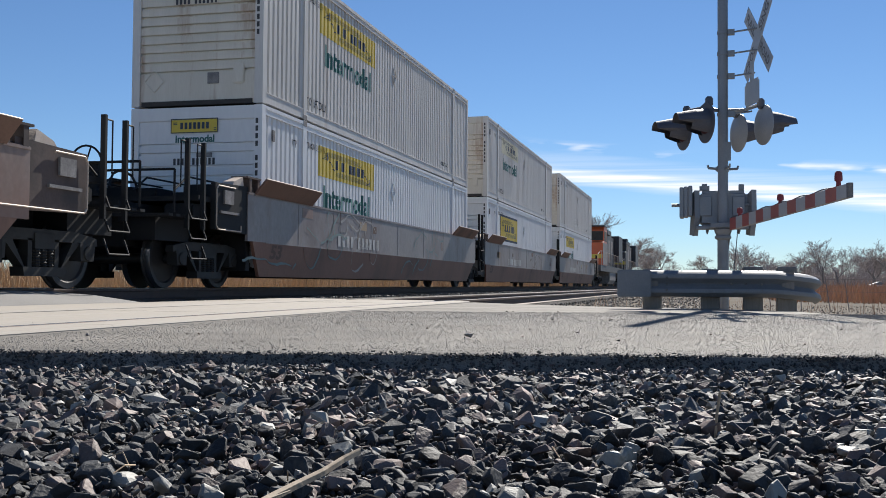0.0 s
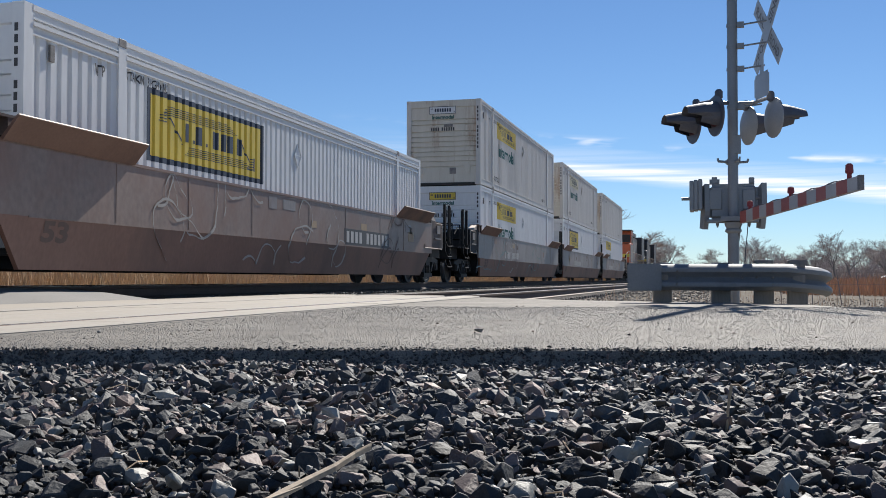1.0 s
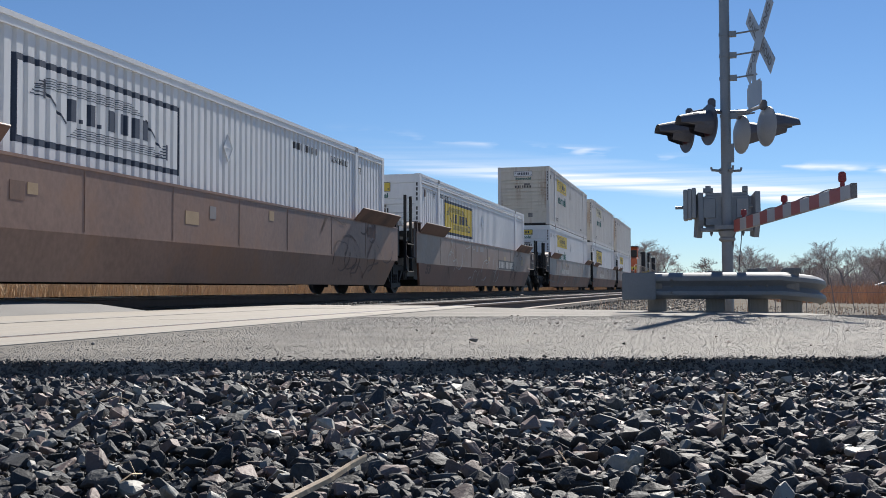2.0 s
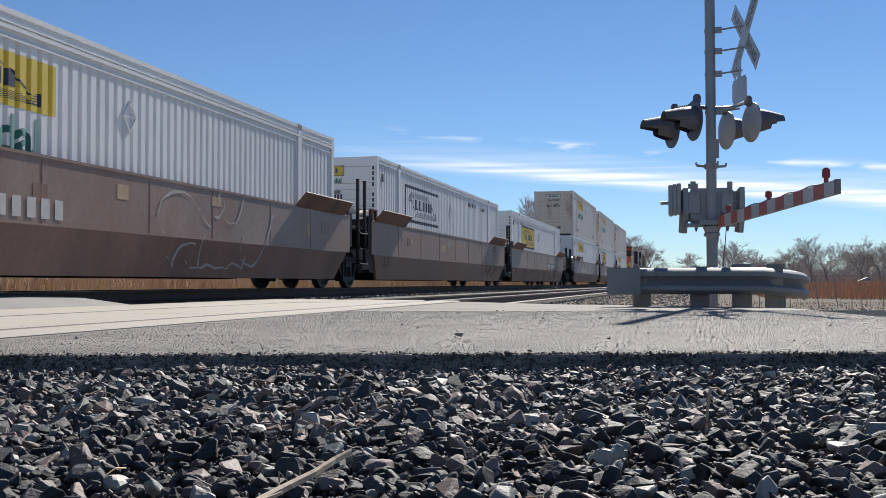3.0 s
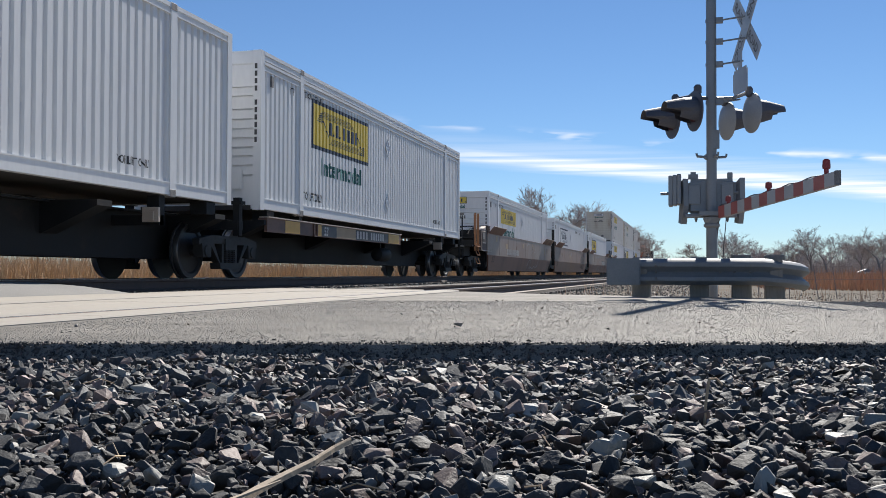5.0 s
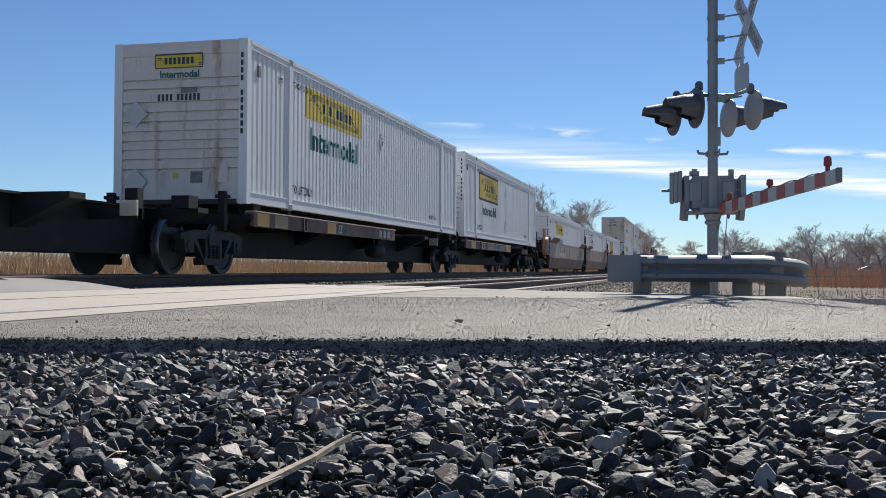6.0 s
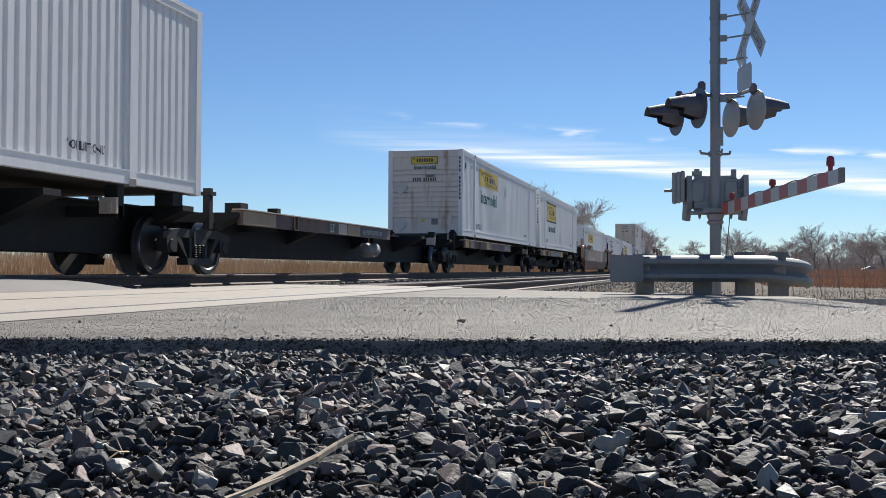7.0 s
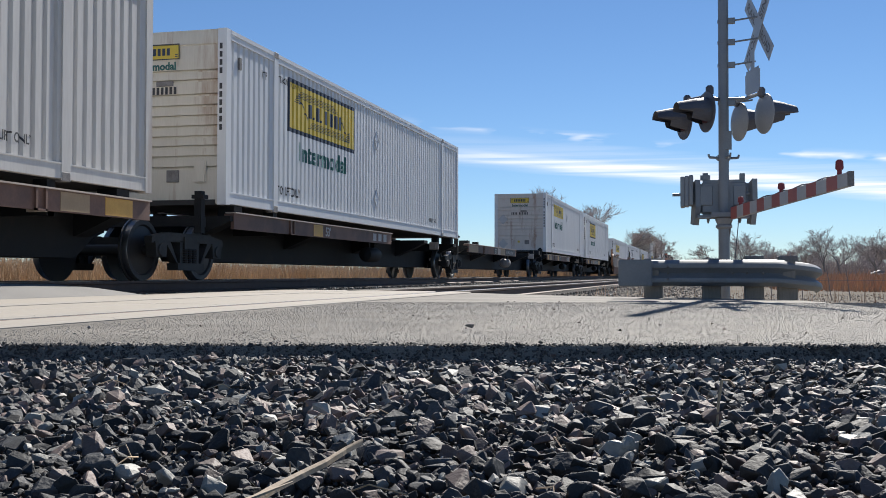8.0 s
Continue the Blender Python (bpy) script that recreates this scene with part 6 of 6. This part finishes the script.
def road_grit():
    """Crumbs along the broken edge, aggregate and small stones on the asphalt."""
    rnd = random.Random(21)
    items = []
    for k in range(15000):                  # the broken face
        x = rnd.uniform(-3.4, 3.6)
        w = 0.02 * noise.noise(Vector((x * 3, 0, 0)))
        o = rnd.uniform(-0.075, 0.012) if k < 11000 else rnd.gauss(0.0, 0.07)
        z = ROAD_Z if o > 0.0 else ROAD_Z + max(1.5 * o, -0.07)
        items.append((x, edge_y(x) + o + (w if o > -0.01 else 0), z, rnd.uniform(0.006, 0.020) if k % 6 else rnd.uniform(0.016, 0.032), 0.7))
    me = scatter_mesh("edge_crumbs", items, rock_shapes(20, 8, (1, 0.8, 0.6), 9), [M["aspedge"], M["stone"], M["stonewarm"]], 9)
    tagged(new("edge_crumbs", me), "dark broken asphalt crumbs along the road edge", "gravel", "", "stuff")
    # aggregate that stands out of the worn surface: small low pyramids
    n = 190000
    rg = np.random.RandomState(7)
    d = 6.5 * rg.rand(n) ** 1.7
    x = rg.uniform(-3.35, 4.0, n)
    y = 4.14 + 0.272 * x + d
    r = rg.uniform(0.003, 0.0085, n) * (1 + 0.10 * d)
    a = rg.uniform(0, math.tau, n)
    pts = np.zeros((n, 4, 3))
    for k in range(3):
        q = a + k * math.tau / 3 + rg.uniform(-0.3, 0.3, n)
        pts[:, k] = np.stack([x + r * np.cos(q), y + r * np.sin(q), np.full(n, ROAD_Z - 0.008)], 1)
    pts[:, 3] = np.stack([x + rg.uniform(-0.4, 0.4, n) * r, y + rg.uniform(-0.4, 0.4, n) * r, ROAD_Z + rg.uniform(0.08, 0.55, n) * r], 1)
    base = (np.arange(n) * 4)[:, None, None]
    faces = (base + np.array([[0, 1, 3], [1, 2, 3], [2, 0, 3]])[None]).reshape(-1, 3)
    me = bpy.data.meshes.new("road_aggregate")
    me.from_pydata(pts.reshape(-1, 3).tolist(), [], faces.tolist())
    me.materials.append(M["aggregate"])
    tagged(new("road_aggregate", me), "coarse worn aggregate standing out of the asphalt", "road", "", "stuff")
    items = []
    for k in range(150):
        x, y = rnd.uniform(-3.2, 4.0), 0
        y = edge_y(x) + rnd.uniform(0.1, 7.0)
        items.append((x, y, ROAD_Z + 0.004, rnd.uniform(0.012, 0.028), 0.5))
    me = scatter_mesh("road_grit", items, rock_shapes(20, 8, (1, 0.8, 0.6), 8), [M["stonewarm"], M["stone"], M["stonepale"]], 9)
    tagged(new("road_grit", me), "loose pale grit on the asphalt", "gravel", "", "stuff")
    for (x, y, z, s) in ((-1.15, 5.04, ROAD_Z + 0.018, 0.05), (-1.18, 5.12, ROAD_Z + 0.015, 0.04), (-2.98, 4.5, ROAD_Z + 0.012, 0.03)):
        v, f = SHAPES[int(abs(x) * 7) % len(SHAPES)]
        q = bpy.data.meshes.new("pebble")
        q.from_pydata((v * s * np.array((1, 1, 1.0))).tolist(), [], f.tolist())
        q.materials.append(M["castings"])
        ob = tagged(new("pebble", q), "small dark stone lying on the asphalt road", "stone", "stones on the road")
        ob.matrix_basis = pose(x, y, z)


road_grit()


def ballast():
    bm = B()
    prism(bm, [(-12.0, -0.43), (-11.0, -0.235), (-6.85, -0.235), (-6.5, -0.41)], 9.6, 900, "y")
    structure("ballast_bed", bm, M["soil"], "raised dark ballast bed of the far track", "ballast")
    rnd = random.Random(31)
    items = []
    shapes = rock_shapes(16, 12, (1, 0.8, 0.65), 7)
    for k in range(30000):
        y = 10.2 + 75 * rnd.random() ** 2.0
        x = rnd.uniform(-11.6, 0.6)
        if x > -2.0 and y < 13.6 - 0.62 * (x + 2):
            continue
        if x > -3.9 and y < 15.2 and y < 13.9 + 0.3:
            continue
        if -6.6 < x < -3.4 and y < 11.3:
            continue
        if x < -6.85:
            z = -0.195 if x > -10.9 else -0.33
            if -6.95 < x:
                z = -0.3
        elif x < -6.4:
            z = -0.36
        else:
            z = -0.385 if x < -2.9 else -0.395
        items.append((x, y, z, rnd.uniform(0.035, 0.075) * (1 + y * 0.006), 0.6))
    me = scatter_mesh("ballast", items, shapes, [M["stone"], M["stonewarm"], M["stonepale"]], 33)
    tagged(new("ballast", me), "grey ballast stones along both tracks", "ballast", "", "stuff")


ballast()


def verge():
    """Grey gravel and dead weeds between the road and the grass field, round the guard rail."""
    rnd = random.Random(35)
    items = []
    for k in range(9000):
        y = 12.8 + 16 * rnd.random() ** 1.3
        x = 0.4 + rnd.random() * (1.0 + 0.5 * y)
        if y < 13.4 + 0.1 * x:
            continue
        items.append((x, y, -0.395, rnd.uniform(0.015, 0.05), 0.6))
    me = scatter_mesh("verge_gravel", items, rock_shapes(12, 14, (1, 0.8, 0.6), 7), [M["stonewarm"], M["stone"], M["stonepale"]], 36)
    tagged(new("verge_gravel", me), "scattered grey gravel on the bare verge", "gravel", "", "stuff")


verge()


# ---- stalks and the stick in the gravel ----
def litter():
    st = thing("stick", "thin split pale stick lying on the gravel", "stick")
    bm = B()
    rings = []
    for k, (x, y, z, wd) in enumerate(((-0.622, 1.18, -0.222, 0.0055), (-0.612, 1.28, -0.216, 0.006), (-0.606, 1.38, -0.212, 0.005), (-0.602, 1.46, -0.208, 0.0045),
                                       (-0.594, 1.55, -0.203, 0.0035), (-0.588, 1.64, -0.198, 0.0024), (-0.584, 1.71, -0.194, 0.0012))):
        o = 0.003 * math.sin(k * 2.1)
        rings.append([bm.verts.new(q) for q in ((x - wd + o, y, z - 0.004), (x + wd * 0.6 + o, y, z - 0.006), (x + wd * 0.5 + o, y, z + 0.002), (x - wd * 0.5 + o, y, z + 0.006))])
    for u, v in zip(rings, rings[1:]):
        for k in range(4):
            bm.faces.new((u[k], u[(k + 1) % 4], v[(k + 1) % 4], v[k]))
    bm.faces.new(rings[0][::-1])
    bm.faces.new(rings[-1])
    part("shaft", bm, M["stick"], st)
    bm = B()
    rod(bm, (-0.612, 1.26, -0.209), (-0.586, 1.40, -0.204), 0.004, 5, 0.0012)
    part("splinter", bm, M["stick"], st)
    sk = thing("dry_stalk", "dry straw stalk standing in the gravel", "plant")
    bm = B()
    pipe(bm, [(0.026, 2.47, -0.26), (0.03, 2.47, -0.20), (0.038, 2.475, -0.145)], 0.0036, 5)
    pipe(bm, [(0.038, 2.475, -0.146), (0.055, 2.48, -0.145), (0.068, 2.48, -0.16)], 0.0024, 5)
    part("stem", bm, M["straw"], sk)
    rnd = random.Random(4)
    for k in range(14):
        v = rnd.uniform(1.5, 3.2)
        u = rnd.uniform(-0.4, 0.4) * v
        x, y = RGT.x * u + FWD.x * v, RGT.y * u + FWD.y * v
        z = gravel_z(x, y) + 0.03
        a = rnd.uniform(0, 6.28)
        s = rnd.uniform(0.03, 0.07)
        st = thing("straw", "bent dry grass straw among the stones", "plant", "straws in the gravel")
        bm = B()
        pipe(bm, [(x - s * math.cos(a), y - s * math.sin(a), z - 0.012), (x, y, z + 0.012), (x + s * math.cos(a + 0.5), y + s * math.sin(a + 0.5), z)], 0.0014, 4)
        part("stem", bm, M["straw"], st)


litter()


# ---- grass ----
def grass(name, items, mat, label, seed):
    rnd = random.Random(seed)
    vs, fs = [], []
    for x, y, z, h, w in items:
        a = rnd.uniform(0, math.tau)
        lx, ly = rnd.gauss(0, 0.22) * h, rnd.gauss(0, 0.22) * h
        dx, dy = w * math.cos(a), w * math.sin(a)
        b = len(vs)
        vs += [(x - dx, y - dy, z), (x + dx, y + dy, z), (x + lx * 0.4 + dx * 0.7, y + ly * 0.4 + dy * 0.7, z + h * 0.6),
               (x + lx * 0.4 - dx * 0.7, y + ly * 0.4 - dy * 0.7, z + h * 0.6), (x + lx, y + ly, z + h)]
        fs += [(b, b + 1, b + 2, b + 3), (b + 3, b + 2, b + 4)]
    me = bpy.data.meshes.new(name)
    me.from_pydata(vs, [], fs)
    me.materials.append(mat)
    return tagged(new(name, me), label, "grass", "", "stuff")


def fields():
    rnd = random.Random(41)
    items = []
    for k in range(52000):
        y = -6 + 190 * rnd.random() ** 1.6
        x = -13.2 - 14 * rnd.random() ** 1.5
        if y < 9.5 and x > -30:
            if y > -12 and y < 9.0 - 0.0:
                continue
        h = rnd.uniform(0.75, 1.40) * (1 + 0.3 * noise.noise(Vector((x * 0.2, y * 0.2, 0))))
        items.append((x, y, -0.6 if x > -19 else -0.52, h, 0.008 + 0.0002 * y))
    for k in range(26000):
        y = 9.2 + 26 * rnd.random()
        x = -13.0 - 16 * rnd.random()
        items.append((x, y, -0.6, rnd.uniform(0.75, 1.35), 0.009))
    grass("dry_grass", items, M["straw"], "tall dry straw-coloured grass beyond the far track", 42)
    items = []
    for k in range(52000):
        y = 24 + 130 * rnd.random() ** 1.5
        x = 1.6 + 0.02 * y + (0.55 * y) * rnd.random()
        if y < 30 + 0.9 * max(0, 8 - x):
            continue
        h = rnd.uniform(0.3, 0.72) * (1 + 0.4 * noise.noise(Vector((x * 0.12, y * 0.12, 7))))
        items.append((x, y, -0.42, h, 0.012 + 0.00025 * y))
    for k in range(420):                   # dead weeds standing on the verge
        y = 14 + 12 * rnd.random()
        x = -2.0 + rnd.random() * (2.0 + 0.5 * y)
        items.append((x, y, -0.41, rnd.uniform(0.12, 0.5), 0.004))
    grass("russet_grass", items, M["russet"], "rust-coloured dry grass field beyond the guard rail", 43)


fields()


def fence():
    rnd = random.Random(47)
    f = thing("wire_fence", "thin rusty posts of an old wire fence", "fence")
    x = 1.3
    k = 0
    while x < 9.5:
        y = 21.0 + 0.25 * x
        bm = B()
        rod(bm, (x, y, -0.5), (x + rnd.uniform(-0.12, 0.12), y, rnd.uniform(0.15, 0.5)), 0.009, 5)
        part("fence_post", bm, M["bark"], f)
        x += rnd.uniform(0.35, 0.9)
    for z in (0.0, 0.25):
        bm = B()
        rod(bm, (1.3, 21.3, z), (9.5, 23.4, z), 0.004, 4)
        part("fence_wire", bm, M["bark"], f)


fence()


# ---- trees ----
def grow(seed, height, spread):
    """A bare winter tree: (trunk and limbs, twigs) as lists of tapered segments."""
    rnd = random.Random(seed)
    wood, twigs = [], []

    def branch(p, d, ln, r, depth):
        n = 3
        for k in range(n):
            d2 = (d + Vector((rnd.gauss(0, 0.12), rnd.gauss(0, 0.12), rnd.gauss(0.03, 0.08)))).normalized()
            q = p + d2 * (ln / n)
            r2 = r * 0.85
            (wood if depth < 3 else twigs).append((p, q, r, r2))
            p, d, r = q, d2, r2
            if depth < 6 and (k > 0 or depth > 0):
                m = 1 if rnd.random() < (0.75 if depth < 4 else 0.6) else 2
                for _ in range(m):
                    ax = Vector((rnd.gauss(0, 1), rnd.gauss(0, 1), rnd.gauss(0, 0.4))).normalized()
                    d3 = (d + ax * rnd.uniform(0.5, 1.0) * spread).normalized()
                    branch(p, d3, ln * rnd.uniform(0.55, 0.8), r * 0.62, depth + 1)
    branch(Vector((0, 0, -0.3)), Vector((rnd.gauss(0, 0.06), rnd.gauss(0, 0.06), 1)), height * 0.42, height * 0.026, 0)
    return wood, twigs


def tube_mesh(name, segs, mat, sides, least):
    vs, fs = [], []
    for p, q, r, r2 in segs:
        d = (q - p).normalized()
        a = d.orthogonal().normalized()
        c = d.cross(a)
        b = len(vs)
        for base, rr in ((p, max(r, least)), (q, max(r2, least * 0.8))):
            for k in range(sides):
                t = k * math.tau / sides
                vs.append(tuple(base + a * (rr * math.cos(t)) + c * (rr * math.sin(t))))
        for k in range(sides):
            fs.append((b + k, b + (k + 1) % sides, b + sides + (k + 1) % sides, b + sides + k))
    me = bpy.data.meshes.new(name)
    me.from_pydata(vs, [], fs)
    me.materials.append(mat)
    return me


def trees():
    rnd = random.Random(51)
    kinds = []
    for k in range(7):
        wood, twigs = grow(60 + k, 7.5, 0.9 if k % 2 else 0.75)
        kinds.append((tube_mesh("trunk", wood, M["bark"], 5, 0.02), tube_mesh("crown", twigs, M["twig"], 3, 0.009)))
    places = [(-13.2, 108, 1.12), (-9.5, 118, 0.95), (-16.0, 122, 1.0), (-12.0, 150, 1.05), (-6.5, 165, 0.85), (-9, 190, 1.0)]
    for az, dist, sc in ((0.6, 150, 0.62), (1.4, 165, 0.85), (2.2, 150, 0.72), (2.9, 190, 0.7), (3.9, 185, 0.62), (4.6, 210, 0.8), (5.3, 200, 0.9),
                         (6.1, 190, 0.95), (6.9, 195, 0.98), (7.6, 215, 0.9), (8.6, 190, 0.95), (9.5, 185, 1.0), (10.3, 190, 0.95), (11.2, 205, 0.98), (12.0, 190, 1.02), (13.0, 190, 1.0),
                         (14.2, 190, 1.0), (-2.9, 160, 0.75), (-2.1, 170, 0.5), (-3.6, 175, 0.8)):
        a = radians(az)
        places.append((dist * math.sin(a), dist * math.cos(a), sc))
    for k in range(26):
        a = radians(rnd.uniform(3.2, 16.5))
        d = rnd.uniform(215, 290)
        places.append((d * math.sin(a), d * math.cos(a), rnd.uniform(0.75, 1.15)))
    for x, y, sc in places:
        t = thing("tree", "bare grey-brown winter tree on the field's edge", "tree", "bare trees")
        k = rnd.randrange(7)
        shared("trunk", kinds[k][0], t)
        shared("crown", kinds[k][1], t)
        t.matrix_basis = Matrix.LocRotScale((x, y, -0.35), Euler((0, 0, rnd.uniform(0, 6.28))), (sc * 1.35, sc * 1.35, sc * (1.3 if y < 130 else 1.08) * rnd.uniform(0.92, 1.05)))
    segs = []
    for k in range(5200):
        a = radians(rnd.uniform(-0.8, 17))
        d = rnd.uniform(200, 250)
        p = Vector((d * math.sin(a), d * math.cos(a), -0.4))
        h = rnd.uniform(1.4, 4.4)
        q = p + Vector((rnd.gauss(0, 0.5), rnd.gauss(0, 0.5), h))
        segs.append((p, q, 0.06, 0.02))
        for j in range(3):
            m = p.lerp(q, rnd.uniform(0.4, 0.9))
            segs.append((m, m + Vector((rnd.gauss(0, 0.6), rnd.gauss(0, 0.6), rnd.uniform(0.2, 0.9))), 0.03, 0.015))
    tagged(new("brush", tube_mesh("brush", segs, M["twig"], 3, 0.02)), "grey brush and far woods along the horizon", "brush", "", "stuff")
    segs = []
    for k in range(1500):
        x, y = rnd.uniform(-60, -18), rnd.uniform(230, 330)
        p = Vector((x, y, -0.4))
        q = p + Vector((rnd.gauss(0, 0.5), rnd.gauss(0, 0.5), rnd.uniform(1.2, 4)))
        segs.append((p, q, 0.07, 0.02))
    tagged(new("brush", tube_mesh("brush", segs, M["twig"], 3, 0.02)), "far grey brush beyond the track", "brush", "", "stuff")
    sh = thing("shed", "small white shed with a low gabled roof", "shed")
    sh.matrix_basis = pose(26.6, 172, -0.4)
    bm = B()
    box(bm, -1.15, 1.15, -1, 1, 0, 0.85)
    part("wall", bm, M["shed"], sh)
    bm = B()
    prism(bm, [(-1.3, 0.85), (1.3, 0.85), (0.0, 1.35)], -1.2, 1.2, "y")
    part("roof", bm, M["steel"], sh, "pale metal roof")


trees()


# ---- motion of the train ----
def motions():
    for ob, x, s, z in movers:
        walk(ob, [(t, pose(x, s + SPEED * t, z)) for t in (0.0, 2.0, 4.0, 6.0, 8.0)])
    for ob, y, r in spins:
        step = math.degrees(SPEED / r / FPS)
        walk(ob, [(k / FPS, pose(0, y, r, -step * k)) for k in range(241)])


motions()
